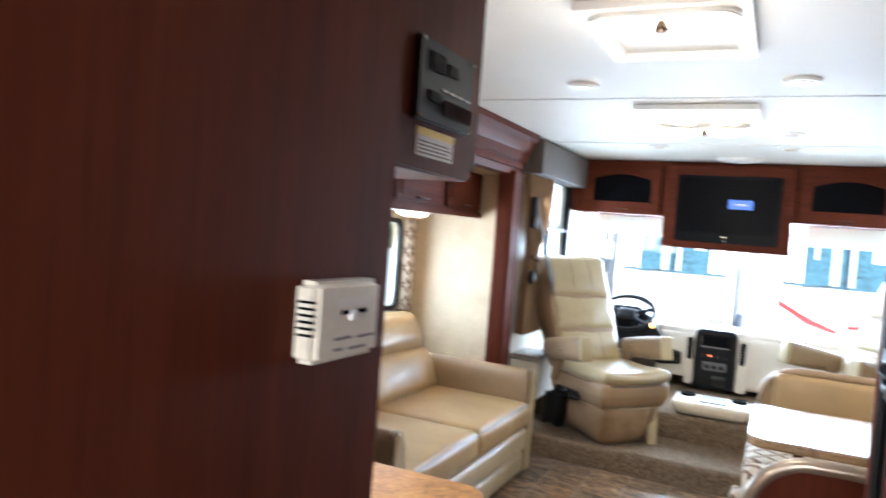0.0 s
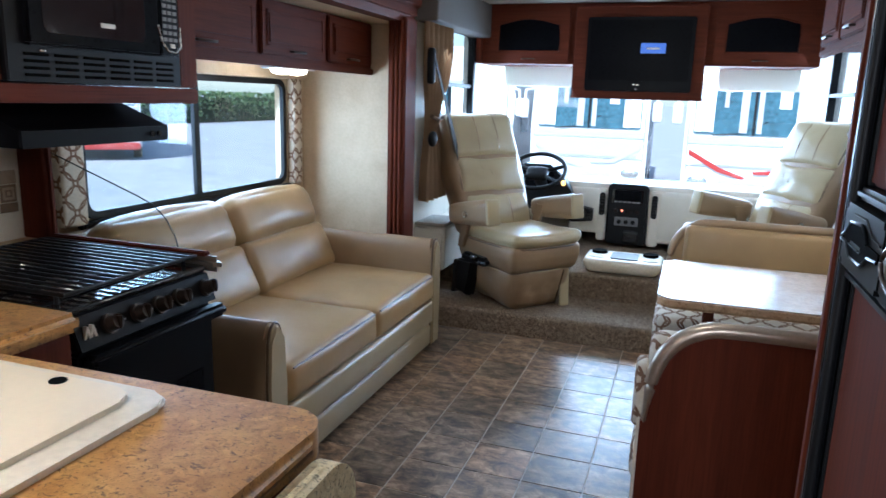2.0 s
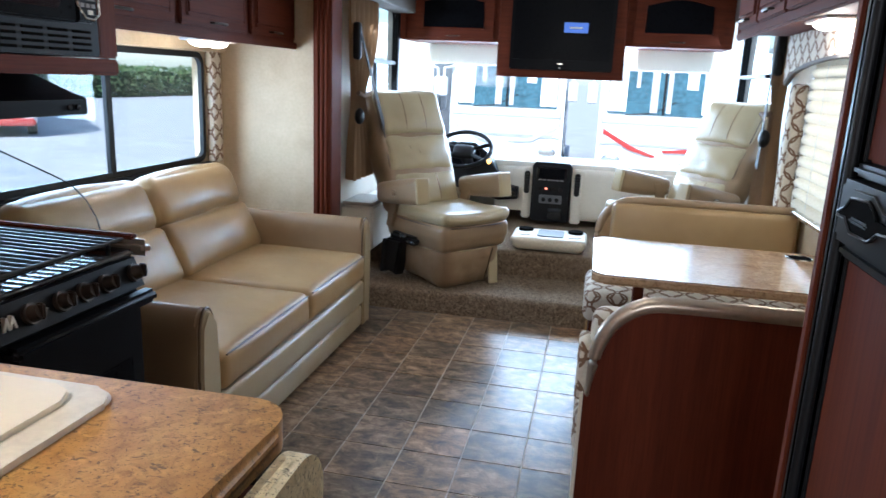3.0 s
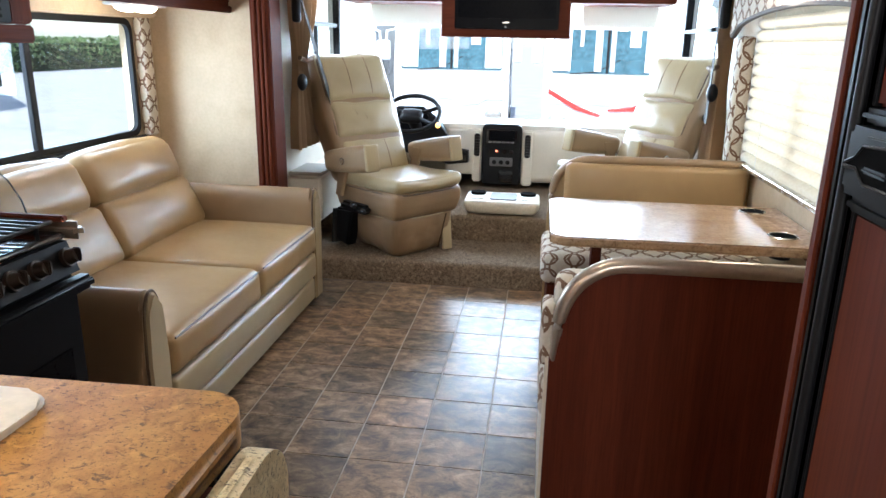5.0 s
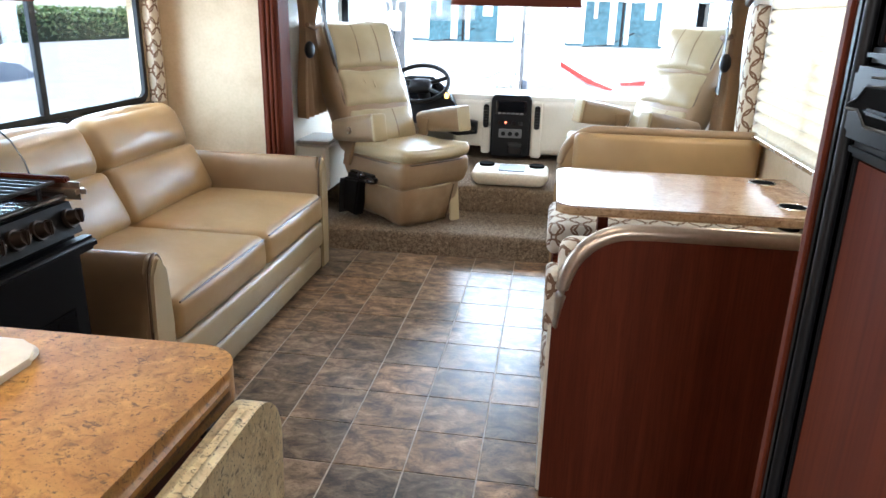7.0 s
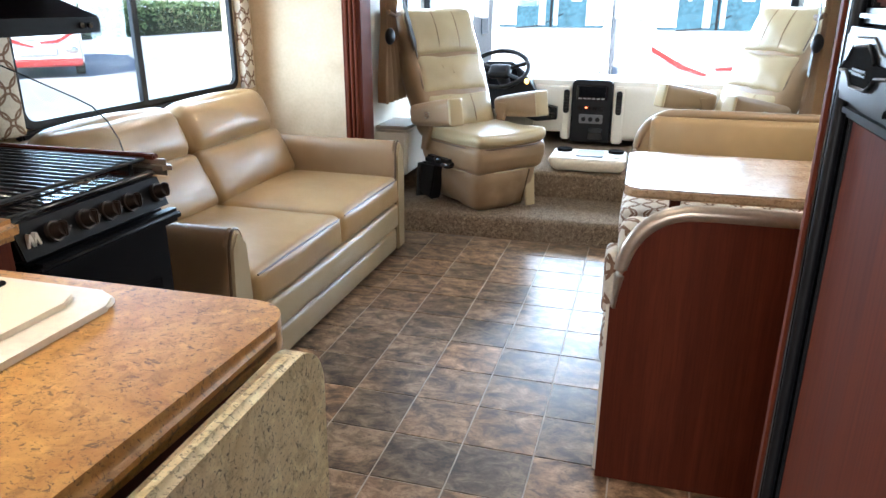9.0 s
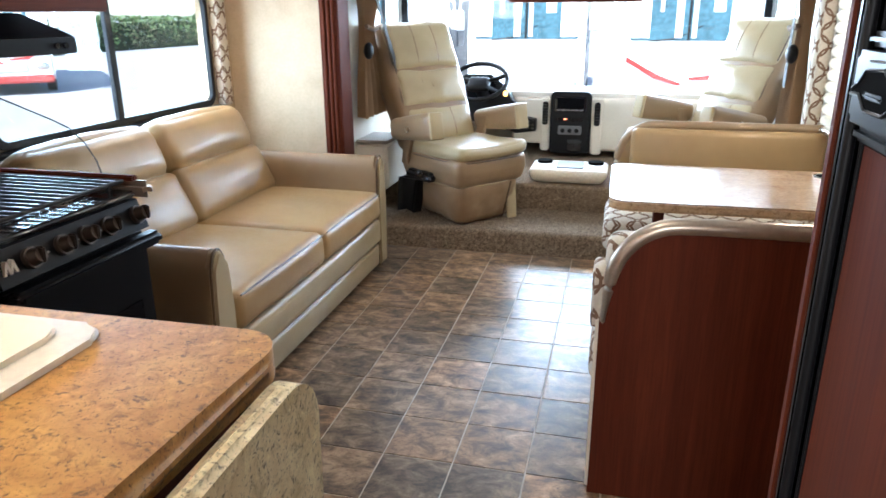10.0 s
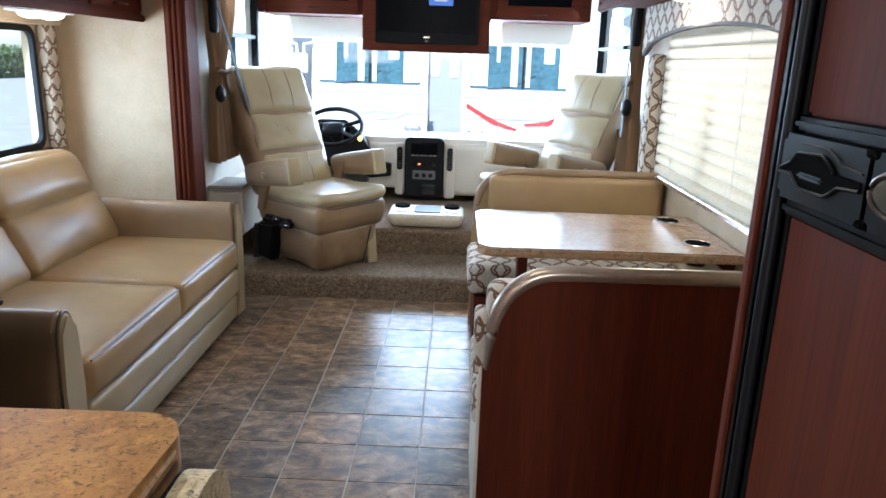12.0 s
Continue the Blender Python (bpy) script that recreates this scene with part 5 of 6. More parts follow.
    part("bellows", slab([(0.10, 0.03), (0.24, 0.05), (0.20, 0.26), (0.04, 0.27)], "x", -0.320, -0.235, 0.012), BLACK, s, "black folded floor boot")
    part("boot_flap", slab([(0.21, 0.03), (0.25, 0.02), (0.225, 0.25), (0.19, 0.25)], "x", -0.335, -0.225, 0.006), RUBBER, s)
    s.matrix_basis = m
    return s


captain_seat(pose(-0.295, 2.735, 0.135, 0, 0, 52), "cream leather driver's captain seat swivelled to face the room")
captain_seat(pose(1.16, 3.22, 0.155, 0, 0, -57), "cream leather passenger's captain seat turned sideways")

# ---- cab front ----
CF = 3.95
dash = thing("dashboard", (0.35, 4.2, COCKPIT), "pale moulded dashboard with a black centre console", "dashboard")
prof = [(CF + 0.02, 0.60), (CF, 0.66), (CF + 0.02, 0.80), (CF + 0.10, 0.835), (CF + 0.30, 0.82), (4.525, 0.79), (4.525, 0.50), (CF + 0.14, 0.48)]
part("top_shell", slab(prof, "x", LX + 0.004, RX - 0.004, 0.014, 3), DASH, dash)
part("knee_panel_left", cushion((0.00, CF + 0.03, 0.58), (0.28, 0.10, 0.36), 0.03, n=3), DASH, dash)
part("knee_panel_right", cushion((0.98, CF + 0.04, 0.56), (0.92, 0.12, 0.42), 0.05, n=4), DASH, dash)
part("side_wing_left", box(0.085, 0.155, CF - 0.035, CF + 0.10, 0.35, 0.765, 0.012, 3), DASH, dash)
part("side_wing_right", box(0.475, 0.560, CF - 0.035, CF + 0.10, 0.33, 0.765, 0.012, 3), DASH, dash)
st = part("centre_console", box(0.160, 0.470, CF - 0.055, CF + 0.10, 0.335, 0.80, 0.015, 3), BLACK, dash, "black centre console")
hd = part("stack_hood", slab(rounded(0.165, 0.465, 0.625, 0.815, 0.04), "y", CF - 0.075, CF + 0.05, 0.01), BLACK, dash, "black radio surround")
rd = part("radio", box(0.195, 0.435, CF - 0.085, CF - 0.06, 0.665, 0.775, 0.006), BLACK_GLOSS, dash, "double-height car radio")
part("radio_screen", box(0.215, 0.415, CF - 0.088, CF - 0.083, 0.690, 0.768, 0.002), SCREEN, rd)
for i in range(6):
    part("radio_key", box(0.215 + i * 0.034, 0.240 + i * 0.034, CF - 0.088, CF - 0.084, 0.672, 0.682, 0.001), INK, rd)
for i in range(4):
    part("rocker_switch", box(0.215 + i * 0.053, 0.250 + i * 0.053, CF - 0.068, CF - 0.054, 0.585, 0.615, 0.004), BLACK_GLOSS, st)
part("red_light", box(0.268, 0.285, CF - 0.071, CF - 0.066, 0.600, 0.612, 0.001), RED, st, "small red tell-tale")
cl = part("heater_panel", box(0.225, 0.405, CF - 0.066, CF - 0.054, 0.485, 0.555, 0.005), plain("grey_panel_plastic", (0.13, 0.13, 0.13), 0.45), st)
for i in range(3):
    part("heater_knob", cyl((0.262 + i * 0.053, CF - 0.064, 0.52), (0.262 + i * 0.053, CF - 0.085, 0.52), 0.017, 18), BLACK, cl)
part("ashtray", box(0.30, 0.41, CF - 0.064, CF - 0.054, 0.36, 0.45, 0.006), BLACK_GLOSS, st)
for x in (0.12, 0.517):
    v = part("air_vent", slab(rounded(x - 0.022, x + 0.022, 0.555, 0.735, 0.018), "y", CF - 0.044, CF - 0.034, 0.003), BLACK, dash, "upright black air vent")
    for i in range(7):
        part("louvre", box(x - 0.015, x + 0.015, CF - 0.050, CF - 0.042, 0.575 + i * 0.022, 0.582 + i * 0.022, 0.001), BLACK_GLOSS, v)
pod = part("instrument_pod", slab([(-0.62, 0.60), (-0.62, 0.86), (-0.50, 0.935), (-0.30, 0.935), (-0.20, 0.86), (-0.05, 0.62), (0.055, 0.60), (0.055, 0.51), (-0.10, 0.49), (-0.30, 0.55)], "y", CF - 0.11, CF + 0.10, 0.012, 3), BLACK, dash, "black instrument pod")
part("gauge_glass", slab(rounded(-0.56, -0.26, 0.74, 0.90, 0.05), "y", CF - 0.116, CF - 0.108), SCREEN, pod)
part("amber_light", dome((-0.185, CF - 0.112, 0.795), 0.018, 0.008, 0.022), AMBER, pod, "amber indicator")
for i in range(5):
    part("switch", box(-0.02 + (i % 2) * 0.035, 0.008 + (i % 2) * 0.035, CF - 0.118, CF - 0.108, 0.525 + (i // 2) * 0.026, 0.545 + (i // 2) * 0.026, 0.002), BLACK_GLOSS, pod)
for x in (-0.15, -0.12, -0.09):
    part("light_key", box(x, x + 0.018, CF - 0.114, CF - 0.108, 0.60, 0.612, 0.001), PAPER, pod)

sw = thing("steering_wheel", (-0.36, 3.66, 0.92), "black four-spoke steering wheel", "steering wheel")
ctr = Vector((-0.350, 3.60, 0.905))
tilt2 = Matrix.Rotation(radians(-57), 4, "X")
rim = [ctr + tilt2 @ Vector((0.212 * math.cos(a), 0.0, 0.212 * math.sin(a))) for a in [2 * math.pi * i / 48 for i in range(48)]]
part("rim", tube(rim, 0.016, 10, closed=True), BLACK, sw)
part("hub", cushion(tuple(ctr + tilt2 @ Vector((0, 0.02, -0.01))), (0.17, 0.06, 0.13), 0.03, (0, 0.012, 0), 4, turn=tilt2), BLACK, sw)
for a in (20, 160, 215, 325):
    d = Vector((math.cos(radians(a)), 0, math.sin(radians(a))))
    part("spoke", tube([ctr + tilt2 @ (d * 0.06 + Vector((0, 0.015, 0))), ctr + tilt2 @ (d * 0.20)], 0.015, 8), BLACK, sw)
part("column", cyl(ctr + tilt2 @ Vector((0, 0.04, 0)), (-0.355, 3.88, 0.76), 0.045, 20), BLACK, sw)

tray = thing("cup_holder_tray", (0.375, 3.13, COCKPIT), "cream floor console tray with two cup holders", "console tray")
part("body", cushion((0.375, 3.13, COCKPIT + 0.050), (0.50, 0.34, 0.095), 0.040, (0, 0, 0.002), 5, shape=lambda q: Vector((q.x * (1 + 1.6 * q.z), q.y * (1 + 1.6 * q.z), q.z))), PORCELAIN, tray)
part("bin", slab(rounded(0.295, 0.475, 3.01, 3.22, 0.02), "z", COCKPIT + 0.096, COCKPIT + 0.106, 0.003), plain("grey_rubber_mat", (0.16, 0.17, 0.18), 0.5), tray, "grey rubber bin mat")
for x in (0.205, 0.550):
    for k, y in enumerate((3.06, 3.20)):
        c = part("cup_well", cyl((x, y, COCKPIT + 0.090), (x, y, COCKPIT + 0.103 + 0.012 * k), 0.052, 24), HOLE if k else PORCELAIN, tray, "black cup well" if k else "cream cup well")
        if k == 0:
            part("well_floor", cyl((x, y, COCKPIT + 0.1025), (x, y, COCKPIT + 0.1045), 0.042, 24), plain("shaded_cream_plastic", (0.60, 0.53, 0.42), 0.5), c)

# cupboards and television over the windscreen
FY = 3.70
fc = thing("front_overhead_cabinet", (0.29, 3.9, 1.70), "cherry front cabinet with two dark-mesh doors", "cabinet")
part("body", box(-0.90, 1.50, FY + 0.02, 4.15, 1.70, CEIL - 0.004, 0.006), CHERRY_X, fc)
part("left_end", box(-0.905, -0.86, FY - 0.01, FY + 0.03, 1.70, CEIL - 0.006, 0.006), CHERRY, fc)
for x0, x1 in ((-0.80, -0.185), (0.82, 1.43)):
    x0i, x1i, z0, z1 = x0 + 0.075, x1 - 0.075, 1.715, 2.085
    d = part("door", box(x0, x1, FY - 0.002, FY + 0.018, z0, z1, 0.006), CHERRY_X, fc)
    zi = z0 + 0.075
    arch = [(x0i, zi), (x1i, zi)] + [(x1i - (x1i - x0i) * i / 14, z1 - 0.105 + 0.045 * math.sin(math.pi * i / 14)) for i in range(15)]
    part("mesh_panel", slab(arch, "y", FY - 0.006, FY + 0.002), SCREEN, d, "black perforated mesh")
    part("arch_bead", tube([(x, FY - 0.004, z) for x, z in arch], 0.007, 6, closed=True), CHERRY_X, d)
    part("pull", tube([((x0 + x1) / 2 - 0.05, FY - 0.004, z0 + 0.02), ((x0 + x1) / 2 - 0.04, FY - 0.02, z0 + 0.02), ((x0 + x1) / 2 + 0.04, FY - 0.02, z0 + 0.02), ((x0 + x1) / 2 + 0.05, FY - 0.004, z0 + 0.02)], 0.005, 6), BRONZE, d, "bronze pull")
tvc = part("television_surround", box(-0.145, 0.775, FY - 0.045, FY + 0.018, 1.462, CEIL - 0.03, 0.012, 3), CHERRY_X, fc, "cherry television surround")
part("lower_moulding", box(-0.155, 0.785, FY - 0.055, FY + 0.02, 1.455, 1.475, 0.008), CHERRY_X, tvc)
tv = thing("television", (0.315, FY - 0.05, 1.50), "black flat television with a small blue on-screen window", "television")
part("bezel", box(-0.045, 0.695, FY - 0.085, FY - 0.046, 1.510, 2.025, 0.008), RANGE, tv)
part("screen", box(-0.020, 0.670, FY - 0.0885, FY - 0.084, 1.585, 2.003, 0.001), SCREEN, tv, "dark switched-on screen")
part("screen_window", box(0.335, 0.505, FY - 0.0900, FY - 0.0886, 1.775, 1.845), TVLOGO, tv, "small blue on-screen window")
part("screen_text", box(0.375, 0.465, FY - 0.0905, FY - 0.0899, 1.802, 1.815), PAPER, tv, "pale bar of text")
part("badge", box(0.30, 0.345, FY - 0.0865, FY - 0.0845, 1.553, 1.561), CHROME, tv)
part("power_light", dome((0.323, FY - 0.086, 1.528), 0.005, 0.003, 0.005), PAPER, tv)

VISOR = bpy.data.materials.new("white_translucent_visor")
VISOR.use_nodes = True
_t = VISOR.node_tree
_tl, _mx = _t.nodes.new("ShaderNodeBsdfTranslucent"), _t.nodes.new("ShaderNodeMixShader")
_t.nodes["Principled BSDF"].inputs["Base Color"].default_value = (0.82, 0.81, 0.76, 1)
_t.nodes["Principled BSDF"].inputs["Roughness"].default_value = 0.5
_tl.inputs[0].default_value = (0.80, 0.80, 0.76, 1)
_mx.inputs[0].default_value = 0.08
_t.links.new(_t.nodes["Principled BSDF"].outputs[0], _mx.inputs[1])
_t.links.new(_tl.outputs[0], _mx.inputs[2])
_t.links.new(_mx.outputs[0], _t.nodes["Material Output"].inputs[0])
for x0, x1 in ((-0.80, -0.20), (0.88, 1.46)):
    v = thing("sun_visor", ((x0 + x1) / 2, 4.2, 1.55), "cream padded sun visor folded down", "sun visor", "sun visors")
    part("pad", cushion(((x0 + x1) / 2, 4.22, 1.625), (x1 - x0, 0.035, 0.17), 0.017, (0, 0.006, 0), 4, turn=Matrix.Rotation(radians(12), 4, "X"), shape=lambda q: Vector((q.x * (1 - 0.06 * max(0.0, -q.z) / 0.085), q.y, q.z))), VISOR, v)
    part("rod", tube([(x0 - 0.05, 4.22, 1.60), (x0 - 0.05, 4.20, 1.715), (x1 + 0.03, 4.20, 1.722)], 0.006, 8), CHROME, v)

# driver's side: dark padded box above the window, curtains tied back, belts
vb = thing("curtain_box", (LX + 0.09, 3.08, 1.88), "dark grey-brown padded curtain box", "valance")
part("box", cushion((LX + 0.085, 3.08, 2.005), (0.165, 1.20, 0.24), 0.012, n=4), GREY_VALANCE, vb)
vb2 = thing("curtain_box", (RX - 0.09, 3.20, 1.88), "dark grey-brown padded curtain box", "valance")
part("box", cushion((RX - 0.085, 3.20, 2.005), (0.165, 1.16, 0.24), 0.012, n=4), GREY_VALANCE, vb2)
for x, y0, y1, nx in ((LX + 0.075, 2.50, 3.02, 1), (RX - 0.065, 2.50, 2.80, -1)):
    cu = thing("curtain", (x, (y0 + y1) / 2, 0.80), "tan curtain gathered by a tie-back", "curtain", "cab curtains")
    part("cloth", folds((x, y0, 1.885), (x, y1, 1.885), 1.12, 6, 0.046, (0.54, 0.36, 0.22), 84, 24, (nx, 0, 0)), CURTAIN, cu)
    part("tie", tube([(x + nx * 0.04, y0 + 0.05, 1.31), (x + nx * 0.055, y0 + 0.13, 1.29), (x + nx * 0.04, y0 + 0.26, 1.30)], 0.014, 8), SHEER, cu, "brown cloth tie")
    b = thing("seat_belt", (x, y0 - 0.02, 0.9), "black seat belt with its anchor cover", "seat belt", "seat belts")
    bm = bmesh.new()
    web = [[bm.verts.new((x + nx * (0.065 + (0.10 if nx > 0 else 0.0) * f) + o, 2.515 + (0.27 if nx > 0 else 0.05) * f + e * (0.012 + 0.020 * f), 1.66 - 0.66 * f + e * 0.006)) for o in (0, nx * 0.003) for e in (-1, 1)] for f in [i / 8 for i in range(9)]]
    for i in range(8):
        p0, p1 = web[i], web[i + 1]
        for k0, k1 in ((0, 1), (1, 3), (3, 2), (2, 0)):
            bm.faces.new((p0[k0], p0[k1], p1[k1], p1[k0]))
    part("strap", bm, RUBBER, b, "black belt webbing")
    part("anchor", cushion((x + nx * 0.04, 2.52, 1.62), (0.05, 0.055, 0.22), 0.02, n=3), BLACK, b)
    part("guide", dome((x + nx * 0.055, 2.535, 1.17), 0.03, 0.045, 0.05), BLACK, b)
box_ = thing("side_console", (LX + 0.12, 2.98, COCKPIT), "pale side console with a grey lid beside the driver", "console")
part("body", box(LX + 0.004, LX + 0.22, 2.56, 3.80, COCKPIT, 0.60, 0.02, 3), DASH, box_)
part("lid", box(LX + 0.01, LX + 0.225, 2.55, 2.90, 0.601, 0.622, 0.006), plain("warm_grey_lid", (0.30, 0.27, 0.23), 0.5), box_, "warm grey lid")

# ---- ceiling fittings ----
def roof_vent(y0, y1, x0, x1, lit_y, label):
    v = thing("ceiling_vent_lamp", ((x0 + x1) / 2, (y0 + y1) / 2, CEIL), label, "ceiling lamp", "ceiling vent lamps")
    bm = bmesh.new()
    for a0, a1, b0, b1 in ((x0, x1, y0, y0 + 0.05), (x0, x1, y1 - 0.05, y1), (x0, x0 + 0.05, y0 + 0.05, y1 - 0.05), (x1 - 0.05, x1, y0 + 0.05, y1 - 0.05)):
        box(a0, a1, b0, b1, CEIL - 0.028, CEIL - 0.002, bm=bm)
    part("frame_ring", bm, WHITE, v)
    part("insert", box(x0 + 0.05, x1 - 0.05, y0 + 0.05, y1 - 0.05, CEIL - 0.012, CEIL - 0.004), CEILING, v)
    cx_ = (x0 + x1) / 2
    part("lamp_base", slab(rounded(cx_ - 0.21, cx_ + 0.21, lit_y - 0.07, lit_y + 0.07, 0.06), "z", CEIL - 0.045, CEIL - 0.026, 0.005), WHITE, v)
    for s in (-1, 1):
        part("lens", dome((cx_ + s * 0.105, lit_y, CEIL - 0.045), 0.095, 0.062, 0.035), LAMP, v, "glowing lens")
    part("centre_knob", dome((cx_, lit_y, CEIL - 0.055), 0.022, 0.022, 0.02), BRONZE, v)
    bulb("ceiling_bulb", (cx_, lit_y, CEIL - 0.30), 2.6, 0.08)
    return v


roof_vent(-0.16, 0.43, 0.13, 0.60, -0.06, "white roof vent with a lit twin lamp")
roof_vent(1.36, 1.90, 0.02, 0.58, 1.88, "white roof vent with a lit twin lamp in front")
first = None
for x, y in ((-0.115, 0.905), (0.742, 0.905), (-0.075, 2.24), (0.723, 2.24), (-0.085, 2.85), (0.730, 2.85)):
    if first is None:
        first = thing("recessed_spot", (x, y, CEIL), "small round white ceiling spot, unlit", "ceiling lamp", "recessed spots")
        part("ring", cyl((x, y, CEIL - 0.012), (x, y, CEIL - 0.001), 0.062, 28, 0.070), WHITE, first)
        part("lens", cyl((x, y, CEIL - 0.016), (x, y, CEIL - 0.011), 0.042, 24), plain("warm_lens", (0.50, 0.40, 0.31), 0.3), first, "dull bronze lens")
    else:
        copy_thing(first, pose(x, y, CEIL))
bm = dome((0.40, 3.45, CEIL - 0.002), 0.17, 0.10, 0.035)
solid("ceiling_speaker", bm, WHITE, "white oval dome on the ceiling above the television", "ceiling dome", at=(0.40, 3.45, CEIL))

# ---- outside ----
GZ = -0.95
def asphalt():
    k = Mat("sunlit_grey_asphalt", 0.9)
    a, b = k.noise(1.2, 5), k.noise(60, 3)
    f = k.math("ADD", k.math("MULTIPLY", a, 0.5), k.math("MULTIPLY", b, 0.5))
    k.colour(k.ramp(f, [(0.35, (0.24, 0.245, 0.25)), (0.65, (0.34, 0.34, 0.34))])).bump(b, 0.3, 0.01)
    return k.m


bm = bmesh.new()
vs = [bm.verts.new((1500 * math.cos(2 * math.pi * i / 48), 1500 * math.sin(2 * math.pi * i / 48), GZ)) for i in range(48)]
bm.faces.new(vs)
solid("ground", bm, asphalt(), "sunlit grey asphalt lot", "ground", "structure")


def leaves_mat():
    k = Mat("hedge_leaf", 0.5)
    r_ = k.n("ShaderNodeNewGeometry").outputs["Random Per Island"]
    k.colour(k.ramp(r_, [(0.0, (0.03, 0.06, 0.018)), (0.5, (0.06, 0.11, 0.03)), (1.0, (0.11, 0.16, 0.05))]))
    return k.m


rng = random.Random(4)
bm_v, bm_f = [], []
for i in range(15000):
    y = rng.uniform(6, 90)
    zt = 2.25 + 0.25 * noise.noise(Vector((y * 0.7, 3, 0)))
    z = GZ + 0.05 + rng.random() ** 0.6 * zt
    x = -34 + rng.uniform(-0.9, 0.5) + 0.35 * noise.noise(Vector((y * 0.9, z * 1.3, 7)))
    u = Vector((rng.gauss(0, 1), rng.gauss(0, 1), rng.gauss(0, 1))).normalized()
    w = u.orthogonal().normalized()
    s = rng.uniform(0.10, 0.22)
    c = Vector((x, y, z))
    k = len(bm_v)
    bm_v += [c - u * s, c + w * s * 0.5, c + u * s, c - w * s * 0.5]
    bm_f.append((k, k + 1, k + 2, k + 3))
me = bpy.data.meshes.new("hedge")
me.from_pydata([tuple(v) for v in bm_v], [], bm_f)
me.materials.append(leaves_mat())
tagged(new("hedge", me), "long clipped green hedge beyond the lot", "hedge", kind="stuff")
bm = box(-34.9, -33.9, 4, 92, GZ, GZ + 1.9)
solid("hedge_core", bm, plain("shaded_hedge_wood", (0.02, 0.035, 0.012), 0.9), "dark inner growth of the hedge", "hedge", kind="stuff")

BODYWHITE = plain("white_gelcoat", (0.78, 0.78, 0.77), 0.25, amount=0.03, bump=0.0)
SILVER = plain("silver_gelcoat", (0.45, 0.45, 0.46), 0.3, amount=0.05, bump=0.0)
REDGEL = plain("dark_red_gelcoat", (0.36, 0.035, 0.03), 0.3, amount=0.05, bump=0.0)
DARKGLASS = plain("teal_vehicle_glass", (0.045, 0.105, 0.13), 0.05, grain=12, amount=0.4, bump=0.0)


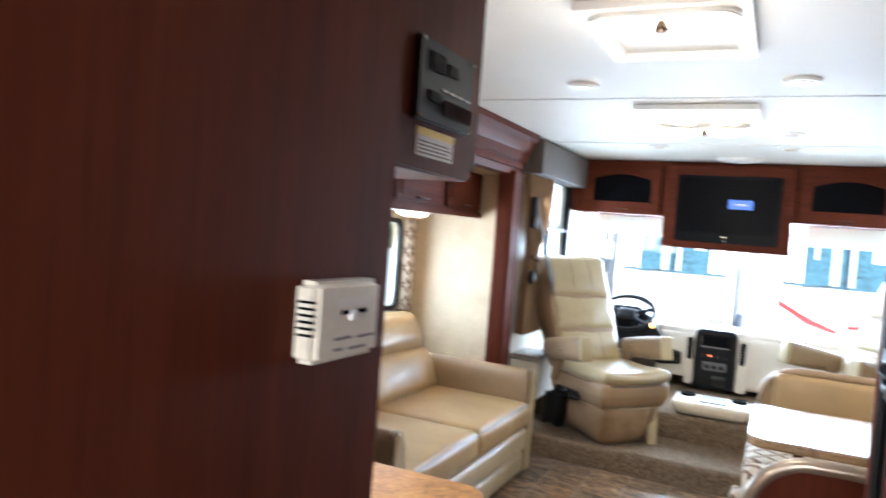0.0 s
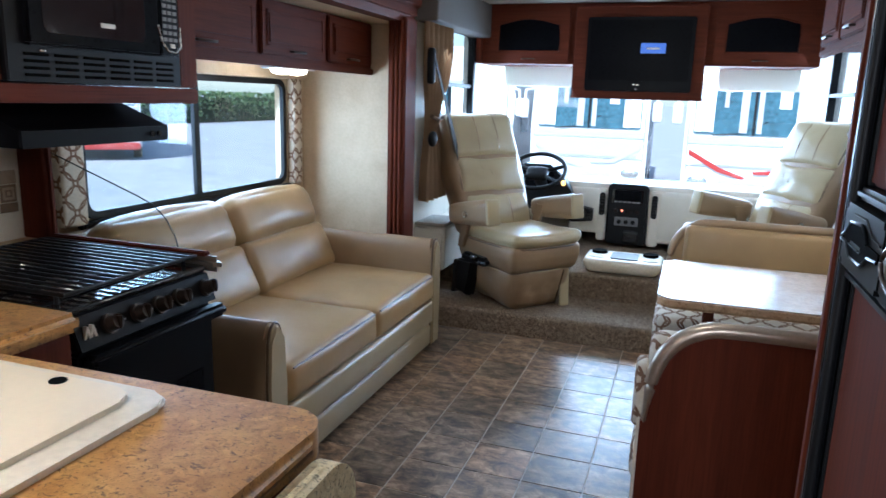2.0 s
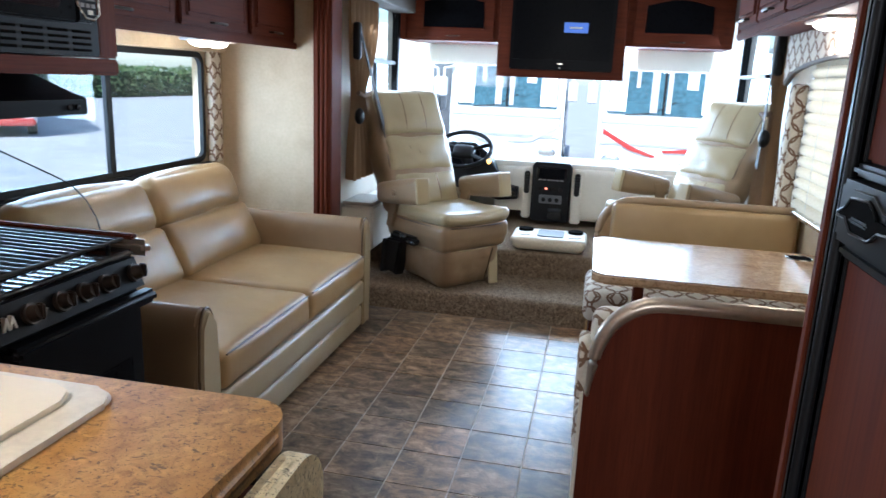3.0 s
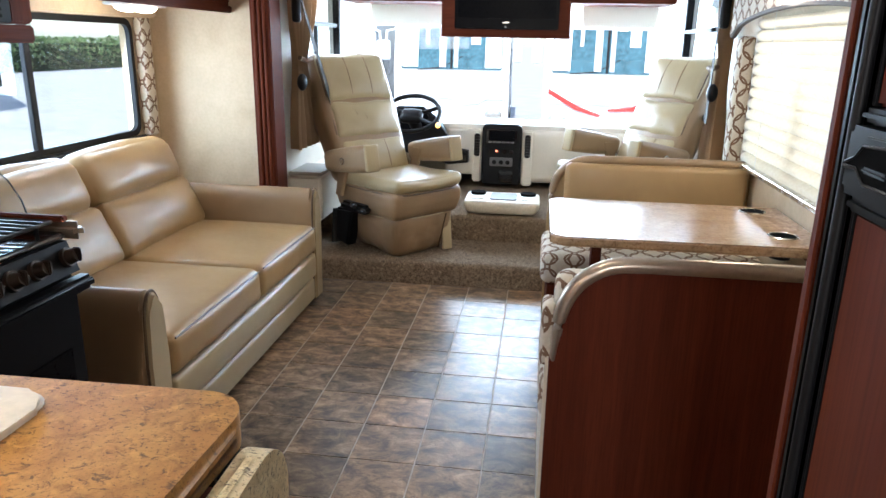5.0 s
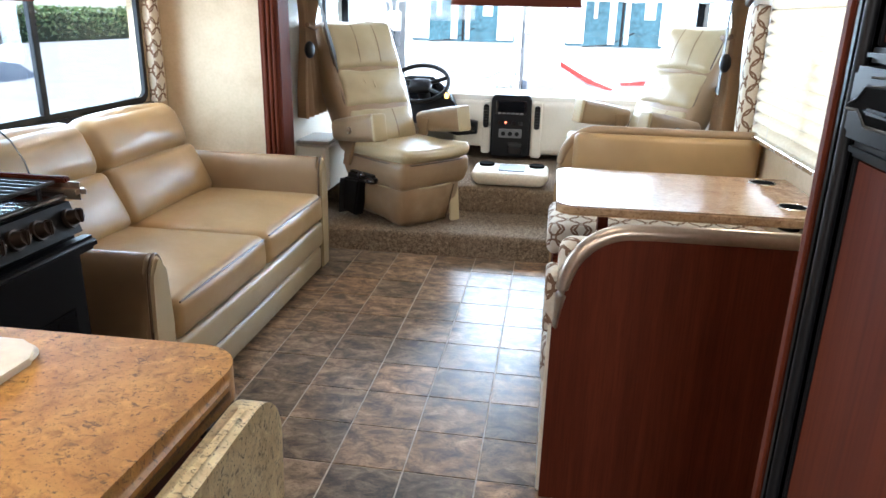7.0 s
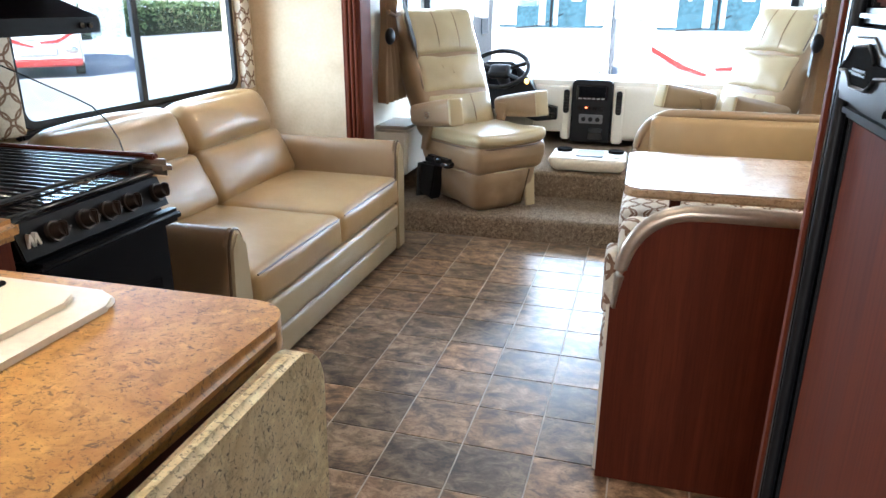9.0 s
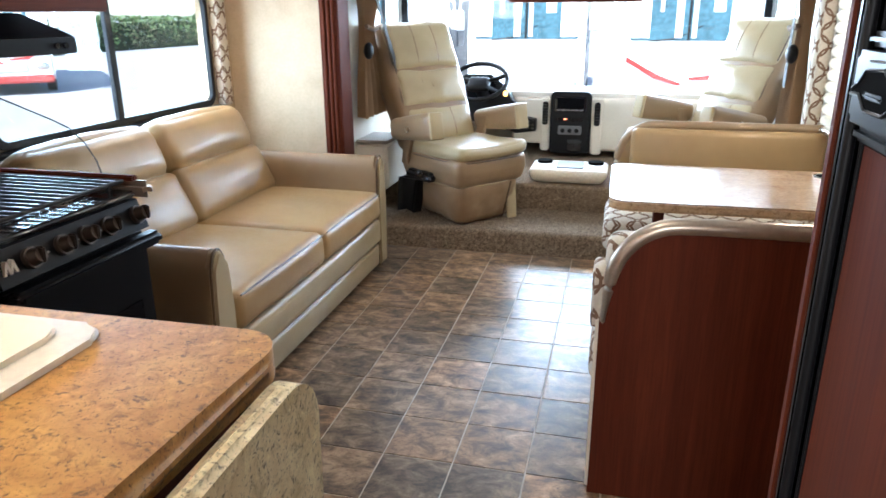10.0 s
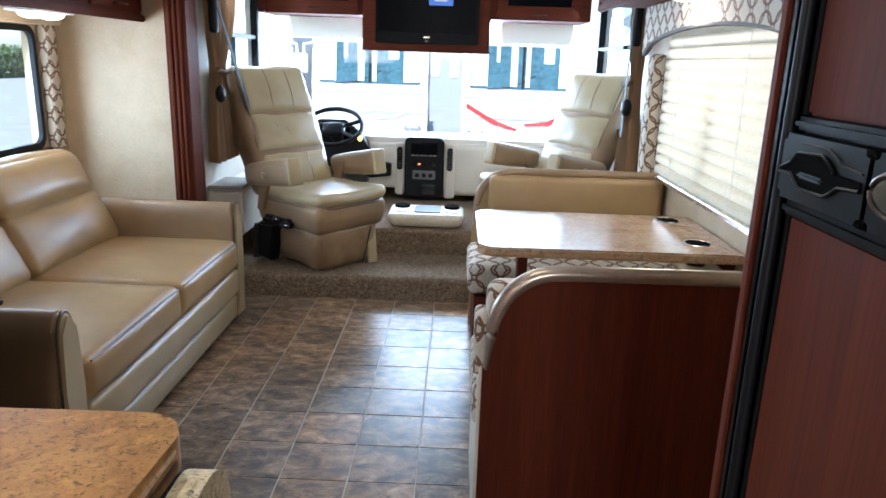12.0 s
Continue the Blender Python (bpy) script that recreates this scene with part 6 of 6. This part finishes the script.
def motorhome(m, label, accent, w=2.55, h=3.65, length=9.5):
    """Front faces -y in its own space; stands on the ground at z = 0."""
    v = thing("motorhome", (0, 0, 0), label, "motorhome", "parked motorhomes")
    side = [(0.25, 0.35), (0.0, 0.55), (-0.03, 1.75), (0.10, 2.8), (0.35, h - 0.35), (0.75, h), (length, h), (length, 0.35)]
    part("body", slab(side, "x", -w / 2, w / 2, 0.09, 4), BODYWHITE, v)
    bm = slab([(-0.05, 1.82), (0.062, 2.78), (0.12, 2.78), (0.02, 1.82)], "x", -w / 2 + 0.16, w / 2 - 0.16, 0.015)
    part("windscreen", bm, DARKGLASS, v, "teal-tinted windscreen")
    part("centre_bar", slab([(-0.06, 1.82), (0.052, 2.78), (0.10, 2.78), (0.0, 1.82)], "x", -0.025, 0.025), BLACK, v)
    for s in (-1, 1):
        part("cab_curtain", slab([(-0.058, 1.86), (0.050, 2.76), (0.07, 2.76), (-0.05, 1.86)], "x", s * 0.74, s * (w / 2 - 0.18)), BODYWHITE, v, "pale drawn cab curtain")
        part("brow_lamp", dome((s * 0.55, 0.30, h - 0.38), 0.06, 0.05, 0.03), AMBER, v)
    pale = random.Random(int(length * 10) + int(100 * accent.diffuse_color[0]))
    for i in range(6):                               # drawn curtains, seat backs and pillars behind the glass
        x = -w / 2 + 0.22 + i * (w - 0.5) / 6 + pale.uniform(0, 0.18)
        lo_, hi_ = pale.choice(((1.86, 2.74), (1.86, 2.30), (2.35, 2.74))), pale.uniform(0.03, 0.26)
        za, zb = lo_
        part("screen_strip", slab([(-0.066 + 0.117 * (za - 1.82), za), (-0.066 + 0.117 * (zb - 1.82), zb), (-0.038 + 0.117 * (zb - 1.82), zb), (-0.038 + 0.117 * (za - 1.82), za)], "x", x, x + hi_), pale.choice((BODYWHITE, SILVER, SILVER)), v)
    part("wiper", tube([(-0.75, -0.07, 1.80), (-0.2, -0.05, 1.86), (0.25, -0.02, 2.10)], 0.012, 6), BLACK, v)
    part("front_seam", box(-w / 2 + 0.06, w / 2 - 0.06, -0.045, -0.02, 1.18, 1.195), SILVER, v)
    part("front_panel", slab(rounded(-w / 2 + 0.16, w / 2 - 0.16, 1.22, 1.58, 0.10), "y", -0.042, -0.02), SILVER if accent is SILVER else BODYWHITE, v, "smooth front panel")
    part("screen_band", slab([(0.040, 2.68), (0.058, 2.82), (0.08, 2.82), (0.06, 2.68)], "x", -w / 2 + 0.17, w / 2 - 0.17), SILVER, v)
    part("belt_band", slab([(-0.05, 1.62), (-0.055, 1.76), (-0.02, 1.76), (-0.02, 1.62)], "x", -w / 2 + 0.08, w / 2 - 0.08), SILVER, v, "silver belt band")
    part("grille", box(-0.55, 0.55, -0.06, 0.05, 0.70, 0.98, 0.03), SILVER, v)
    part("bumper", box(-w / 2 + 0.05, w / 2 - 0.05, -0.10, 0.15, 0.36, 0.60, 0.05, 3), accent, v, "coloured bumper")
    for s in (-1, 1):
        part("headlamp", dome((s * (w / 2 - 0.32), -0.01, 0.86), 0.20, 0.06, 0.11), CHROME, v, "clear headlamp")
        mr = part("mirror_arm", tube([(s * (w / 2 - 0.05), 0.12, 2.65), (s * (w / 2 + 0.14), -0.12, 2.60), (s * (w / 2 + 0.16), -0.14, 2.25)], 0.03, 8), BODYWHITE, v)
        part("mirror", cushion((s * (w / 2 + 0.16), -0.14, 2.20), (0.20, 0.12, 0.42), 0.05, n=3), BODYWHITE, mr)
        part("stripe", slab([(0.10, 0.75), (1.2, 1.15), (length - 0.3, 1.0), (length - 0.3, 0.70), (1.0, 0.80)], "x", s * (w / 2 + 0.004) - 0.004, s * (w / 2 + 0.004) + 0.004), accent, v, "coloured side stripe")
        for y in (1.4, 6.6):
            t = part("wheel", cyl((s * (w / 2 - 0.26), y, 0.46), (s * (w / 2 + 0.01), y, 0.46), 0.46, 28), RUBBER, v)
            part("rim", cyl((s * (w / 2 + 0.008), y, 0.46), (s * (w / 2 + 0.02), y, 0.46), 0.25, 20), CHROME, t)
        for y in (1.2, 3.4, 5.6):
            part("window", box(s * (w / 2 + 0.004) - 0.012, s * (w / 2 + 0.004) + 0.012, y, y + 1.1, 1.55, 2.25, 0.01), DARKGLASS, v)
    for s in (-1, 1):
        part("front_swoosh", slab([(s * 0.06, 1.05 + 0.06 * s), (s * 0.55, 1.16), (s * 1.16, 1.50), (s * 1.16, 1.40), (s * 0.60, 1.08), (s * 0.10, 1.00 + 0.06 * s)], "y", -0.055, -0.03), accent, v, "coloured front swoosh")
    part("roof_unit", cushion((0, 3.5, h + 0.14), (0.9, 1.1, 0.28), 0.08, n=3), BODYWHITE, v)
    v.matrix_basis = m
    return v


first = motorhome(pose(-4.6, 15.0, GZ, 0, 0, 4), "white parked motorhome with a silver swoosh", SILVER)
motorhome(pose(1.9, 13.5, GZ, 0, 0, -3), "white parked motorhome with a dark red swoosh", REDGEL)
for x, y, a in ((-1.40, 14.2, 2), (5.4, 12.6, -8), (9.3, 16.0, -12), (-7.9, 17.0, 6)):
    copy_thing(first, pose(x, y, GZ, 0, 0, a))
motorhome(pose(-17.6, 16.6, GZ, 0, 0, 44), "white motorhome with dark red trim parked across the lot", REDGEL)

# ---- floor tiles ----
T = 0.235
bm = box(-T / 2 + 0.0026, T / 2 - 0.0026, -T / 2 + 0.0026, T / 2 - 0.0026, -0.006, 0.0, 0.0007, 1)
proto = link("tile", bm, TILE)
floor_ob = bpy.data.objects["floor"]
meshdata = proto.data
bpy.data.objects.remove(proto)
count = 0
for j in range(-14, 10):
    for i in range(-5, 7):
        x, y = (i + 0.5) * T, (j + 0.5) * T + 0.016
        if y + T / 2 > STEP_Y + 0.04 or (y < -0.8 and x < 0.15) or (x < -0.65 and y > 0.0) or (x > 0.95 and y > 0.2) or (x > 0.95 and y < -0.95):
            continue
        if y < -2.2 and x < 0.3:
            continue
        ob = new("tile", meshdata)
        ob.parent = floor_ob
        ob.location = (x, y, 0.0)
        count += 1
